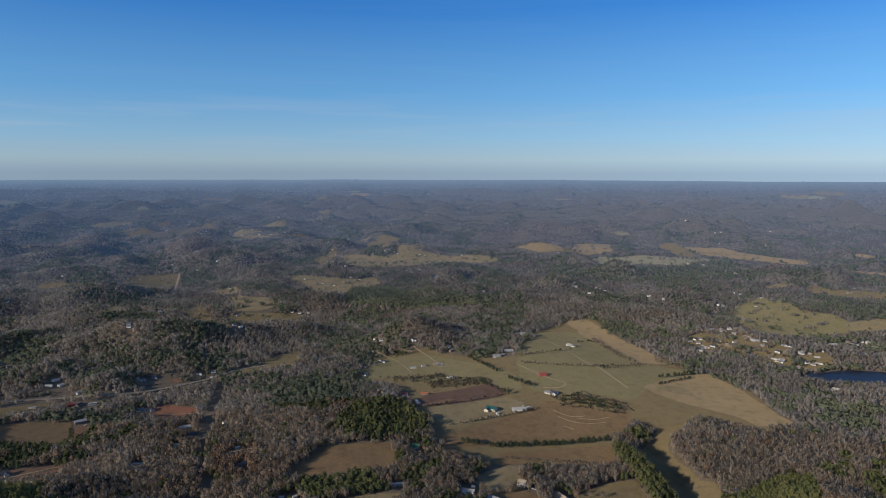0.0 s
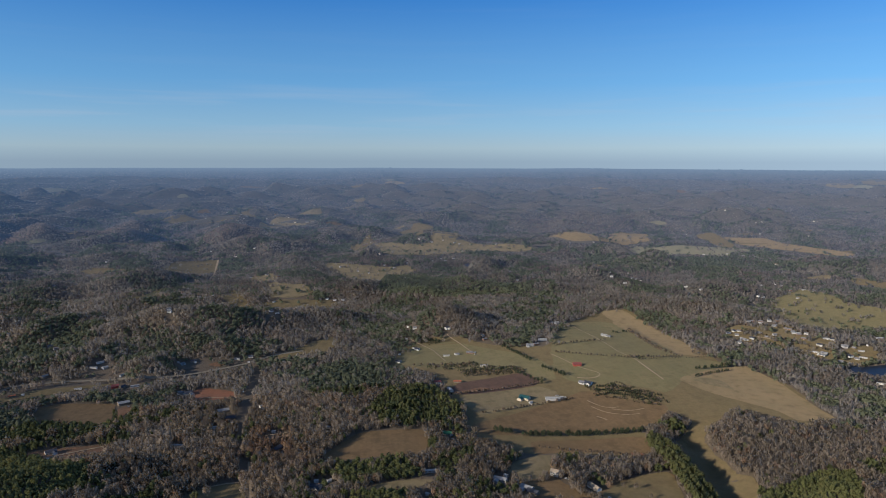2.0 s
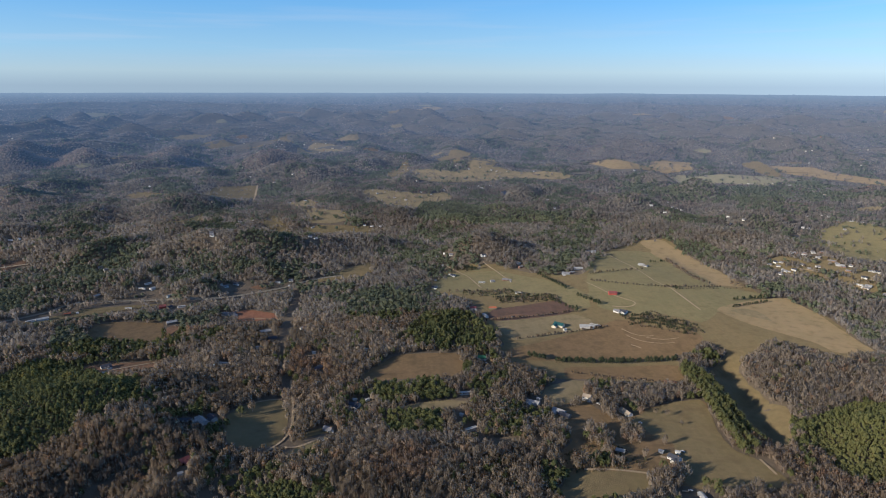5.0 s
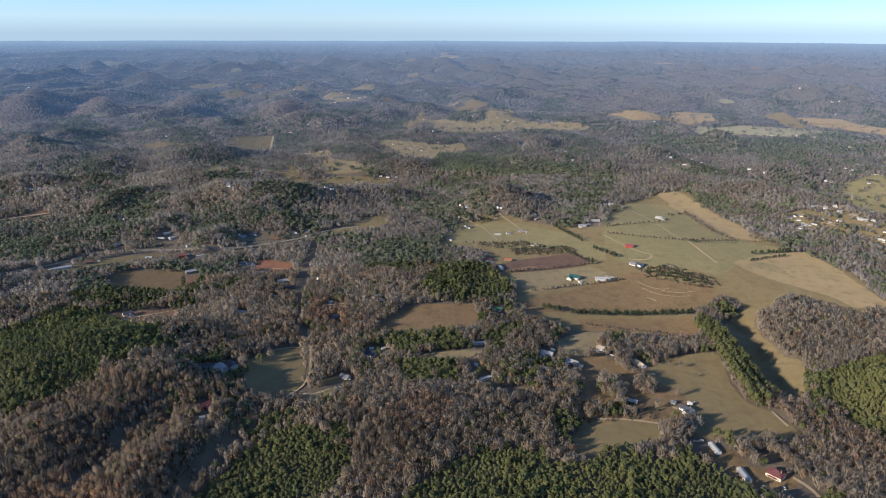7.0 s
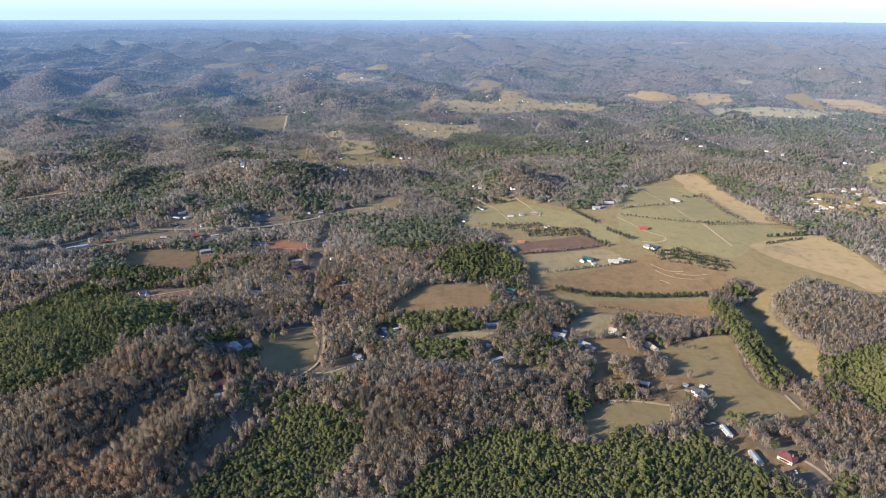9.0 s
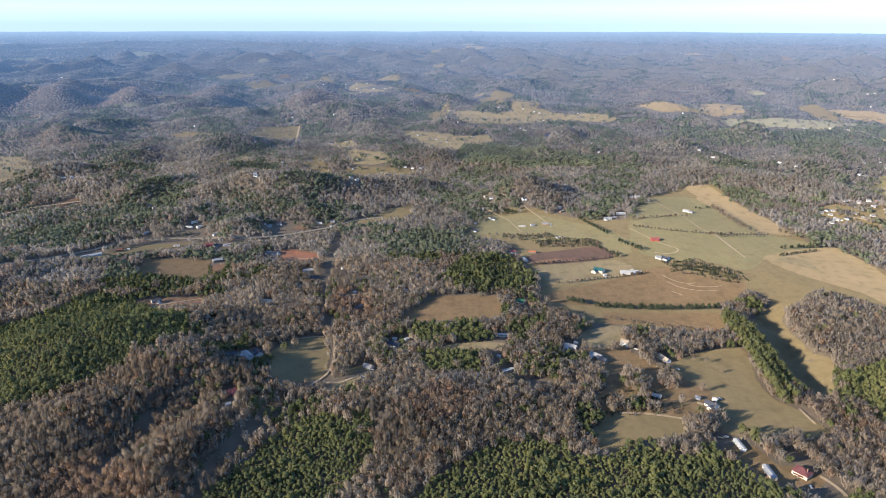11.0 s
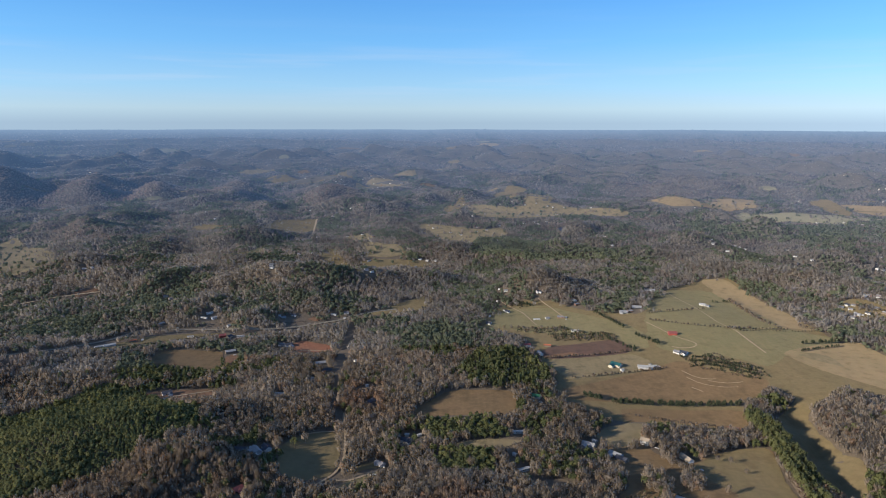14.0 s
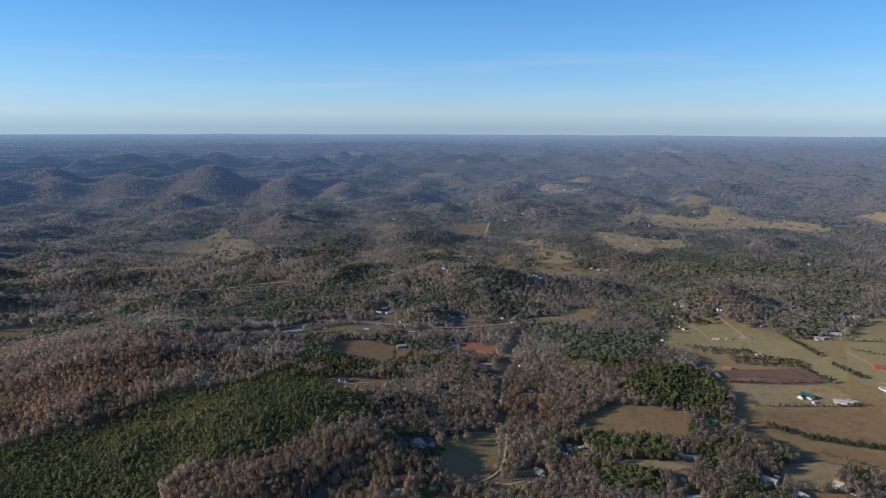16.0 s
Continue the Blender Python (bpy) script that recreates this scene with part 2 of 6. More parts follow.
FIELDS = {
    'base1': ('olive', [(12, 1278), (51, 1433), (109, 1470), (179, 1467), (250, 1394), (343, 1351), (388, 1464), (458, 1610), (584, 1726), (660, 1733), (663, 1639), (674, 1290), (676, 1203), (720, 1205), (732, 1116), (721, 1036), (638, 903), (616, 962), (571, 1012), (511, 959), (479, 966), (465, 1019), (430, 973), (398, 957), (381, 875), (350, 868), (199, 876), (165, 913), (134, 938), (130, 981), (121, 1069), (109, 1101), (109, 1153), (93, 1222), (56, 1249)]),
    'scrub1': ('brown', [(152, 783), (173, 842), (216, 878), (234, 869), (220, 792), (246, 753), (298, 792), (381, 815), (360, 737), (355, 679), (387, 607), (370, 592), (268, 599), (240, 621), (148, 616), (149, 651), (176, 692), (162, 720)]),
    'scrub2': ('litter', [(255, 578), (314, 596), (340, 566), (356, 503), (321, 485), (300, 504), (278, 538), (252, 555)]),
    'f1': ('brown', [(-544, 1038), (-549, 1085), (-530, 1110), (-448, 1111), (-437, 1100), (-419, 1032), (-428, 1018), (-486, 1024), (-515, 1026)]),
    'f2': ('brown', [(-78, 864), (-83, 874), (-61, 912), (-38, 947), (62, 958), (63, 876), (-27, 864), (-62, 860)]),
    'f3': ('olive', [(-235, 750), (-217, 791), (-187, 805), (-174, 797), (-164, 771), (-157, 721), (-160, 698), (-165, 684), (-189, 672), (-209, 676), (-222, 691)]),
    'f4': ('green', [(-148, 662), (-126, 686), (-103, 709), (-111, 691), (-123, 665), (-139, 647)]),
    'f5': ('olive', [(259, 748), (295, 782), (336, 807), (376, 813), (370, 770), (355, 708), (357, 675), (374, 657), (384, 632), (387, 607), (374, 599), (346, 602), (315, 598), (279, 596), (272, 610), (287, 652), (285, 663), (291, 689), (274, 709), (267, 731)]),
    'f6': ('olive', [(138, 590), (150, 612), (175, 628), (244, 624), (233, 596), (223, 585), (187, 581), (157, 562), (140, 561), (134, 571)]),
    'f7': ('brown', [(213, 926), (390, 934), (382, 879), (351, 870), (275, 886), (208, 878)]),
    'f7b': ('tan', [(158, 821), (179, 853), (215, 876), (235, 873), (221, 831), (199, 800), (178, 786)]),
    'f8': ('brown', [(140, 984), (297, 1082), (354, 1113), (417, 1065), (466, 1045), (465, 1019), (428, 979), (395, 960), (143, 941), (132, 961)]),
    'f9': ('tan', [(127, 1077), (134, 1098), (275, 1139), (300, 1116), (303, 1088), (275, 1069), (152, 1015), (145, 1030)]),
    'f10': ('plough', [(110, 1115), (135, 1162), (263, 1208), (284, 1160), (270, 1140), (134, 1098)]),
    'f11': ('green', [(18, 1290), (50, 1411), (108, 1454), (170, 1442), (234, 1366), (300, 1287), (321, 1233), (316, 1164), (287, 1163), (264, 1216), (181, 1239), (95, 1250), (62, 1270)]),
    'f12': ('green', [(362, 1383), (463, 1600), (570, 1633), (593, 1557), (606, 1291), (681, 1257), (670, 1202), (574, 1142), (542, 1138), (491, 1086), (445, 1121), (370, 1135), (326, 1163), (323, 1218), (337, 1299)]),
    'f13': ('straw', [(582, 1716), (652, 1729), (657, 1639), (669, 1291), (608, 1294), (577, 1330), (593, 1538), (580, 1642)]),
    'f14': ('straw', [(537, 1147), (621, 1203), (716, 1235), (727, 1133), (718, 1067), (706, 950), (686, 936), (638, 944), (636, 987), (615, 1019), (573, 1075), (561, 1095)]),
    'f15': ('olive', [(466, 1040), (446, 1116), (492, 1083), (526, 1099), (565, 1038), (571, 1012), (516, 969), (483, 975), (469, 1006)]),
    'f16': ('olive', [(421, 904), (472, 958), (507, 984), (524, 991), (500, 947), (477, 920), (463, 862), (469, 840), (463, 796), (473, 776), (452, 726), (416, 668), (416, 719), (392, 745), (405, 824)]),
    'f17': ('brown', [(263, 579), (296, 581), (305, 549), (333, 551), (344, 530), (327, 517), (307, 518), (284, 526), (274, 556)]),
    'f18': ('clay', [(-482, 860), (-471, 911), (-380, 927), (-375, 901), (-412, 870), (-432, 846), (-465, 842)]),
    'f19': ('red', [(-342, 1165), (-317, 1188), (-264, 1166), (-249, 1127), (-316, 1122)]),
    'scrub20': ('litter', [(44, 679), (58, 696), (137, 697), (143, 683), (126, 668), (69, 670)]),
    'f30': ('green', [(-700, 1826), (-675, 1870), (-673, 2088), (-605, 1896), (-634, 1836), (-682, 1795)]),
    'f32': ('olive', [(-1118, 2526), (-1074, 2579), (-832, 2440), (-814, 2658), (-672, 2767), (-650, 2695), (-739, 2470), (-771, 2315), (-945, 2360)]),
    'f33': ('tan', [(-378, 2127), (-359, 2179), (-243, 2044), (-216, 1954), (-254, 1923), (-318, 1916)]),
    'f34': ('olive', [(-342, 1859), (-237, 1917), (-171, 1906), (-122, 1904), (-165, 1833), (-275, 1839)]),
    'f35': ('olive', [(-500, 2105), (-425, 2001), (-274, 1639), (-279, 1584), (-414, 1902)]),
    'f36': ('tan', [(-219, 2486), (-169, 2506), (-72, 2425), (-19, 2236), (-83, 2164), (-166, 2318)]),
    'f37': ('olive', [(74, 3672), (170, 3801), (279, 3804), (288, 3716), (192, 3130), (153, 3128), (101, 3546)]),
    'f38': ('tan', [(234, 3175), (380, 3720), (472, 3370), (315, 3058), (214, 3063)]),
    'f39': ('olive', [(-149, 2972), (-85, 3343), (-57, 3338), (-88, 2995)]),
    'f40': ('tan', [(11, 3094), (213, 3043), (513, 3025), (688, 2912), (632, 2873), (313, 2799), (120, 2647), (-12, 2628)]),
    'f41': ('straw', [(774, 3134), (850, 3085), (1034, 3100), (1213, 3161), (1165, 3062), (869, 2963)]),
    'f42': ('straw', [(1208, 3500), (1447, 3558), (1443, 3472), (1311, 3215), (1187, 3314)]),
    'f43': ('grey', [(968, 2751), (1179, 3067), (1356, 3004), (1511, 2739), (1430, 2667), (1327, 2934), (1060, 2687)]),
    'f44': ('straw', [(1756, 3308), (1936, 3234), (1947, 3001), (2112, 2816), (2055, 2720), (1951, 2788), (1827, 2949), (1735, 3179)]),
    'f45': ('olive', [(1641, 3410), (1764, 3439), (1712, 3065), (1639, 3071)]),
    'f46': ('straw', [(797, 2544), (844, 2565), (859, 2507), (806, 2434)]),
    'f47': ('green', [(1063, 1720), (1148, 1837), (1260, 1898), (1290, 1831), (1280, 1703), (1327, 1661), (1309, 1564), (1304, 1520), (1184, 1507), (1040, 1457), (991, 1508), (1005, 1617)]),
    'f48': ('tan', [(1316, 1585), (1456, 1614), (1450, 1547), (1340, 1515), (1291, 1533)]),
    'scrub49': ('olive', [(769, 1455), (850, 1500), (969, 1476), (929, 1392), (978, 1341), (901, 1232), (848, 1267), (824, 1334), (780, 1397)]),
    'scrub50': ('olive', [(879, 1218), (944, 1257), (1020, 1253), (978, 1215), (905, 1202)]),
    'f51': ('tan', [(-693, 3818), (-649, 4044), (-518, 4063), (-379, 3994), (-476, 3721), (-594, 3688)]),
    'f52': ('olive', [(-1306, 3920), (-1174, 3912), (-802, 4163), (-723, 4093), (-799, 3803), (-1078, 3793)]),
    'f53': ('tan', [(-1469, 4028), (-1328, 4112), (-1235, 4131), (-1364, 4005)]),
    'f54': ('litter', [(986, 4278), (1066, 4249), (1044, 4156), (946, 4173)]),
    'f60': ('tan', [(-1626, 1741), (-1710, 1926), (-1661, 2075), (-1575, 2198), (-1427, 2091), (-1209, 1831), (-1099, 1818), (-1061, 1723), (-1092, 1596), (-1122, 1521), (-1278, 1667), (-1435, 1815), (-1520, 1813)]),
    'f62': ('olive', [(-1225, 890), (-1272, 928), (-1223, 959), (-1197, 1013), (-1162, 1007), (-1154, 936), (-1176, 918)]),
    'f63': ('clay', [(-922, 1440), (-889, 1479), (-868, 1471), (-894, 1420)]),
    'f64': ('clay', [(-1202, 1086), (-1233, 1261), (-1190, 1242), (-1174, 1134)]),
    'f65': ('litter', [(-580, 1250), (-557, 1278), (-499, 1259), (-497, 1236), (-543, 1240)]),
    'f66': ('litter', [(-402, 1291), (-348, 1346), (-321, 1330), (-326, 1302), (-386, 1271)]),
    'f67': ('olive', [(-220, 1360), (-125, 1515), (-91, 1505), (-115, 1397), (-185, 1364), (-228, 1337)]),
    'f68': ('olive', [(1589, 2141), (1773, 1975), (1745, 1871), (1640, 1842), (1557, 2067)]),
    'f70': ('litter', [(-192, 838), (-226, 1017), (-242, 1157), (-251, 1290), (-237, 1290), (-220, 1108), (-206, 966), (-181, 839)]),
    'cut71': ('litter', [(-188, 639), (-177, 631), (-194, 574), (-211, 528), (-225, 479), (-225, 463), (-242, 461), (-241, 478), (-230, 523), (-217, 566), (-201, 613)]),
    'cut72': ('litter', [(-330, 499), (-322, 534), (-315, 573), (-304, 579), (-302, 562), (-308, 522), (-314, 497)]),
    'f73': ('olive', [(-676, 1051), (-653, 1096), (-600, 1171), (-539, 1189), (-474, 1202), (-518, 1177), (-592, 1132), (-649, 1071)]),
    'f74': ('red', [(-628, 1127), (-616, 1151), (-603, 1145), (-611, 1120)]),
    'f75': ('olive', [(-132, 720), (-106, 736), (-104, 716), (-122, 708), (-141, 694)]),
    'f76': ('tan', [(64, 793), (41, 773), (-9, 770), (-35, 775), (-2, 790), (35, 797)]),
    'f77': ('tan', [(-195, 2472), (-132, 2482), (-6, 2428), (99, 2488), (127, 2405), (51, 2197), (-23, 2156), (-100, 2224), (-157, 2379)]),
    'f78': ('olive', [(-165, 3102), (-93, 3315), (-52, 3368), (-30, 3190), (-83, 2979), (-131, 2911)]),
    'f79': ('tan', [(-35, 3144), (120, 3058), (249, 3070), (431, 3090), (546, 3009), (656, 2942), (624, 2902), (396, 2824), (151, 2666), (-7, 2630)]),
    'f80': ('straw', [(852, 3455), (909, 3074), (1174, 3401), (1335, 3251), (1284, 3122), (962, 2993), (821, 3022)]),
    'f81': ('olive', [(-828, 2660), (-776, 2722), (-682, 2773), (-633, 2612), (-652, 2507), (-702, 2493), (-753, 2486)]),
    'f82': ('tan', [(-461, 2312), (-387, 2350), (-341, 2244), (-360, 2177), (-426, 2228)]),
    'f83': ('tan', [(-327, 2089), (-236, 2079), (-204, 1970), (-237, 1934), (-296, 1936)]),
    'f84': ('olive', [(-344, 1873), (-283, 1905), (-217, 1908), (-144, 1925), (-147, 1854), (-223, 1818), (-305, 1837)]),
    'f85': ('olive', [(-482, 1943), (-463, 1968), (-377, 1878), (-264, 1584), (-281, 1563), (-403, 1843)]),
    'f86': ('olive', [(-673, 1813), (-656, 1881), (-616, 1913), (-601, 1889), (-639, 1828)]),
    'scrub87': ('olive', [(931, 1257), (1011, 1311), (1042, 1282), (1005, 1250)]),
    'f88': ('tan', [(1408, 2128), (1516, 2161), (1547, 2142), (1490, 2107), (1406, 2092)]),
    'f89': ('straw', [(1971, 2396), (2078, 2322), (2194, 2335), (2140, 2276), (2006, 2318)]),
    'f90': ('grey', [(1153, 3028), (1384, 3040), (1642, 3090), (1768, 2899), (1496, 2713), (1317, 2951)]),
    'f91': ('tan', [(563, 1143), (599, 1160), (622, 1139), (620, 1093), (600, 1108), (577, 1127)]),
    'f92': ('red', [(348, 880), (365, 875), (364, 867), (346, 868)]),
    'f93': ('clay', [(120, 1108), (168, 1136), (188, 1133), (145, 1109)]),
    'f94': ('clay', [(-429, 1086), (-418, 1101), (-404, 1098), (-410, 1046), (-413, 1024)]),
    'f69': ('clay', [(-344, 1305), (-321, 1330), (-307, 1317), (-320, 1297)]),
}
PINES = [
    [(-225, 471), (-205, 519), (-168, 586), (-136, 601), (-109, 580), (-82, 540), (-89, 512), (-114, 477), (-106, 433), (-223, 430)],
    [(-45, 478), (-17, 514), (21, 546), (60, 563), (94, 566), (113, 548), (146, 549), (173, 568), (224, 552), (271, 547), (275, 506), (280, 483), (260, 437), (-42, 434)],
    [(-460, 597), (-471, 646), (-452, 691), (-459, 767), (-419, 835), (-353, 821), (-339, 731), (-378, 700), (-365, 646), (-413, 597), (-444, 572), (-486, 566), (-560, 671)],
    [(475, 733), (554, 769), (599, 760), (490, 591), (451, 602), (446, 657)],
    [(-751, 569), (-686, 637), (-644, 747), (-580, 817), (-550, 930), (-438, 870), (-356, 772), (-409, 636), (-476, 569), (-471, 518), (-431, 471), (-641, 430), (-780, 535)],
]
OLD_PINES = [
    [(-3, 964), (-22, 1032), (6, 1120), (86, 1127), (119, 1049), (127, 992), (94, 971)],
    [(-68, 833), (-42, 849), (21, 846), (27, 794), (-10, 792), (-54, 792)],
    [(-52, 760), (26, 760), (25, 696), (-35, 691)],
    [(-17, 2000), (9, 2238), (123, 2251), (284, 2034), (443, 2016), (418, 1927), (170, 1898), (58, 1957)],
    [(-564, 968), (-586, 1047), (-567, 1067), (-476, 961), (-473, 935), (-527, 940)],
]
HARDWOODS = [
    [(507, 984), (573, 1016), (657, 891), (567, 750), (468, 733), (459, 809)],
    [(-468, 539), (-419, 587), (-366, 689), (-253, 717), (-211, 616), (-244, 527), (-259, 462), (-399, 423)],
    [(-232, 1107), (-160, 1164), (-21, 964), (-27, 882), (-90, 862), (-151, 843)],
    [(-101, 693), (44, 681), (128, 638), (105, 565), (15, 559), (-52, 498), (-83, 547)],
]
RUSSET = [
    [(-878, 676), (-1114, 868), (-1074, 953), (-800, 939), (-698, 991), (-668, 884), (-721, 722), (-746, 614), (-769, 585)],
    [(-55, 616), (-21, 658), (23, 638), (4, 592), (-41, 579)],
    [(-353, 460), (-364, 487), (-336, 521), (-270, 491), (-261, 466)],
    [(-197, 966), (-134, 961), (-122, 863), (-181, 878)],
    [(-835, 3186), (-848, 3599), (-690, 3657), (-512, 2978), (-598, 2897)],
    [(-2914, 2507), (-3111, 2933), (-2317, 3112), (-1750, 3693), (-1215, 3599), (-1152, 3412), (-2881, 2476)],
    [(774, 3492), (874, 3971), (1493, 3904), (1376, 3570)],
]
WATER = {
    'lake': [(867, 1162), (925, 1196), (999, 1209), (1075, 1182), (1118, 1150), (1074, 1084), (1008, 1064), (953, 1108), (888, 1131)],
    'pond1': [(351, 2828), (423, 2839), (456, 2825), (409, 2821)],
    'pond2': [(658, 2947), (735, 2966), (751, 2927), (688, 2912)],
    'pond3': [(303, 2498), (335, 2554), (347, 2512), (320, 2371), (304, 2369)],
    'pond4': [(1019, 1781), (1052, 1801), (1046, 1768), (1010, 1736)],
}
ROADS = {
    'highway': (7.5, 'asphalt', [(-762, 963), (-702, 1063), (-658, 1142), (-642, 1194), (-554, 1213), (-406, 1224), (-331, 1272), (-271, 1314), (-242, 1350), (-210, 1376), (-164, 1398)]),
    'lane': (3, 'dirt', [(-179, 868), (-175, 840), (-164, 797), (-153, 734), (-154, 703), (-160, 684), (-173, 662)]),
    'cut': (9, 'litter', [(-173, 662), (-187, 637), (-198, 602), (-209, 569), (-223, 542), (-236, 504), (-243, 469), (-251, 432)]),
    'drive1': (4, 'dirt', [(-159, 680), (-137, 672), (-121, 694), (-97, 711)]),
    'farm1': (2.6, 'dirt', [(453, 1607), (474, 1453), (478, 1297), (496, 1253), (510, 1135)]),
    'track1': (3.5, 'dirt', [(168, 628), (206, 629), (243, 622)]),
    'drive2': (4, 'dirt', [(335, 538), (347, 526), (348, 501)]),
    'drive3': (4, 'dirt', [(-443, 872), (-415, 897), (-379, 923)]),
    'farm2': (2.6, 'dirt', [(337, 1299), (370, 1213), (406, 1174), (380, 1155), (348, 1167)]),
    'farm3': (2.6, 'dirt', [(59, 1483), (105, 1400), (126, 1294)]),
    'farm4': (2.6, 'dirt', [(142, 1479), (169, 1434), (193, 1330)]),
    'creekroad': (7, 'dirt', [(-665, 2767), (-643, 2620), (-574, 2262)]),
    'leftroad': (6, 'dirt', [(-1147, 1337), (-1071, 1346), (-987, 1367), (-950, 1407), (-857, 1466)]),
    'scar1': (1.8, 'dirt', [(342, 1075), (356, 1051), (371, 1038), (395, 1042)]),
    'scar2': (1.8, 'dirt', [(338, 1013), (352, 1006), (356, 988)]),
    'scar3': (1.6, 'dirt', [(371, 1038), (398, 1023), (435, 1030)]),
    'scar4': (1.5, 'dirt', [(342, 1052), (361, 1022), (396, 1009), (422, 1013)]),
    'farm5': (3, 'dirt', [(496, 1253), (499, 1209), (510, 1135)]),
    'farm6': (3, 'dirt', [(376, 660), (377, 643), (379, 617)]),
    'drive5': (3, 'dirt', [(-176, 948), (-158, 953), (-134, 957)]),
    'drive6': (3, 'dirt', [(-175, 805), (-204, 798), (-216, 785)]),
    'yard1': (5, 'dirt', [(261, 660), (271, 656), (276, 650)]),
    'drive7': (3, 'dirt', [(259, 592), (272, 590), (277, 588)]),
    'drive8': (4, 'dirt', [(884, 1283), (883, 1252), (911, 1256)]),
    'drive9': (4, 'dirt', [(829, 1399), (861, 1351), (891, 1324)]),
    'drive10': (4, 'dirt', [(1187, 2109), (1246, 2035), (1277, 1956)]),
    'drive4': (3.5, 'dirt', [(-318, 1132), (-278, 1134), (-236, 1126)]),
}
MIXED = [
    [(-870, 1232), (-973, 1401), (-882, 1366), (-818, 1454), (-657, 1500), (-561, 1287), (-672, 1233)],
    [(-553, 1362), (-435, 1456), (-361, 1406), (-396, 1270), (-519, 1296)],
    [(-115, 1253), (7, 1358), (59, 1191), (6, 1104), (-98, 1176)],
    [(-119, 834), (-58, 848), (-66, 759), (-89, 708), (-122, 750)],
    [(248, 4578), (620, 4561), (1307, 4373), (1256, 4181), (589, 4299), (241, 4422)],
    [(29, 639), (104, 648), (94, 566), (31, 545)],
    [(1018, 2671), (1676, 2703), (1341, 2157), (946, 2480)],
    [(1461, 2021), (1666, 1853), (1480, 1642), (1361, 1685)],
    [(-1025, 1374), (-710, 1485), (-591, 1291), (-711, 1124), (-962, 1133)],
    [(100, 780), (144, 783), (131, 702), (71, 698)],
    [(-563, 1485), (-469, 1479), (-427, 1375), (-519, 1358)],
]
BRUSH = [  # spacing, outline
    (3.6, [(83, 1280), (182, 1283), (189, 1255), (116, 1238), (82, 1253)]),
    (3.2, [(149, 1238), (189, 1252), (248, 1245), (269, 1211), (251, 1200), (149, 1195)]),
    (3.6, [(367, 1108), (389, 1131), (416, 1138), (451, 1109), (477, 1073), (477, 1044), (454, 1036), (403, 1066), (361, 1086)]),
    (3.8, [(65, 1482), (109, 1467), (127, 1446), (101, 1435), (70, 1453)]),
    (4.5, [(136, 650), (173, 676), (219, 680), (248, 647), (236, 628), (161, 621)]),
]
HEDGES = [  # spacing, height from and to, sort, line
    (4.2, 8.5, 12.2, 'cedar', [(166, 954), (207, 939), (394, 945)]),
    (6.5, 16, 21, 'pine', [(384, 903), (393, 836), (383, 758), (376, 670)]),
    (6.5, 16, 21, 'pine', [(394, 918), (405, 850), (397, 771), (396, 691)]),
    (6.5, 16, 21, 'pine', [(379, 887), (381, 817), (369, 738), (363, 663)]),
    (6, 3.4, 7.1, 'bush', [(109, 1095), (277, 1147)]),
    (6, 3.4, 7.1, 'bush', [(158, 1022), (233, 1052), (326, 1082)]),
    (7.7, 6.8, 11.9, 'cedar', [(253, 1375), (289, 1259)]),
    (7.7, 6.8, 11.9, 'cedar', [(302, 1217), (338, 1162)]),
    (7.7, 6.8, 11.9, 'cedar', [(247, 1207), (283, 1145)]),
    (14, 5.1, 8.5, 'bush', [(57, 1271), (169, 1273)]),
    (6, 3.4, 7.1, 'bush', [(361, 1355), (488, 1401)]),
    (6, 3.4, 7.1, 'bush', [(349, 1304), (418, 1269), (498, 1257), (609, 1283)]),
    (12.2, 6.8, 11.9, 'bush', [(589, 1526), (578, 1421), (575, 1327), (596, 1280)]),
    (6.6, 5.1, 8.5, 'cedar', [(537, 1505), (591, 1525)]),
    (5.5, 6.8, 11.9, 'cedar', [(65, 1479), (126, 1442)]),
    (6.6, 6.8, 11.9, 'cedar', [(596, 1200), (680, 1224)]),
    (6.6, 5.1, 8.5, 'cedar', [(68, 950), (73, 879)]),
    (12.2, 5.1, 10.2, 'bush', [(634, 1315), (686, 1268)]),
    (3.7, 3.7, 6.5, 'cedar', [(356, 1121), (405, 1119), (444, 1089)]),
    (3.5, 3.4, 6.1, 'cedar', [(363, 1110), (413, 1097), (456, 1069)]),
    (3.7, 3.7, 6.5, 'cedar', [(380, 1096), (421, 1079), (466, 1049)]),
    (10.5, 3.4, 5.8, 'bush', [(359, 1116), (411, 1106), (451, 1080), (470, 1054)]),
    (8.8, 3.4, 6.1, 'bush', [(88, 1275), (173, 1258), (257, 1234)]),
    (3.7, 3.4, 5.8, 'cedar', [(142, 1228), (261, 1229)]),
    (8.8, 3.4, 5.8, 'bush', [(146, 1213), (264, 1218)]),
    (5.5, 4.1, 6.8, 'cedar', [(578, 1160), (611, 1177), (664, 1200)]),
    (7, 2, 4.1, 'bush', [(505, 1248), (666, 1286)]),
    (8.8, 3.4, 6.8, 'bush', [(221, 901), (275, 886), (349, 870)]),
    (14, 5.1, 10.2, 'bush', [(796, 1468), (863, 1376), (894, 1298), (926, 1268)]),
    (15.8, 5.1, 10.2, 'bush', [(844, 1489), (939, 1429), (990, 1358)]),
    (9.9, 5.1, 10.2, 'cedar', [(813, 1360), (853, 1294)]),
    (13.2, 5.1, 10.2, 'cedar', [(-627, 1196), (-578, 1207)]),
]
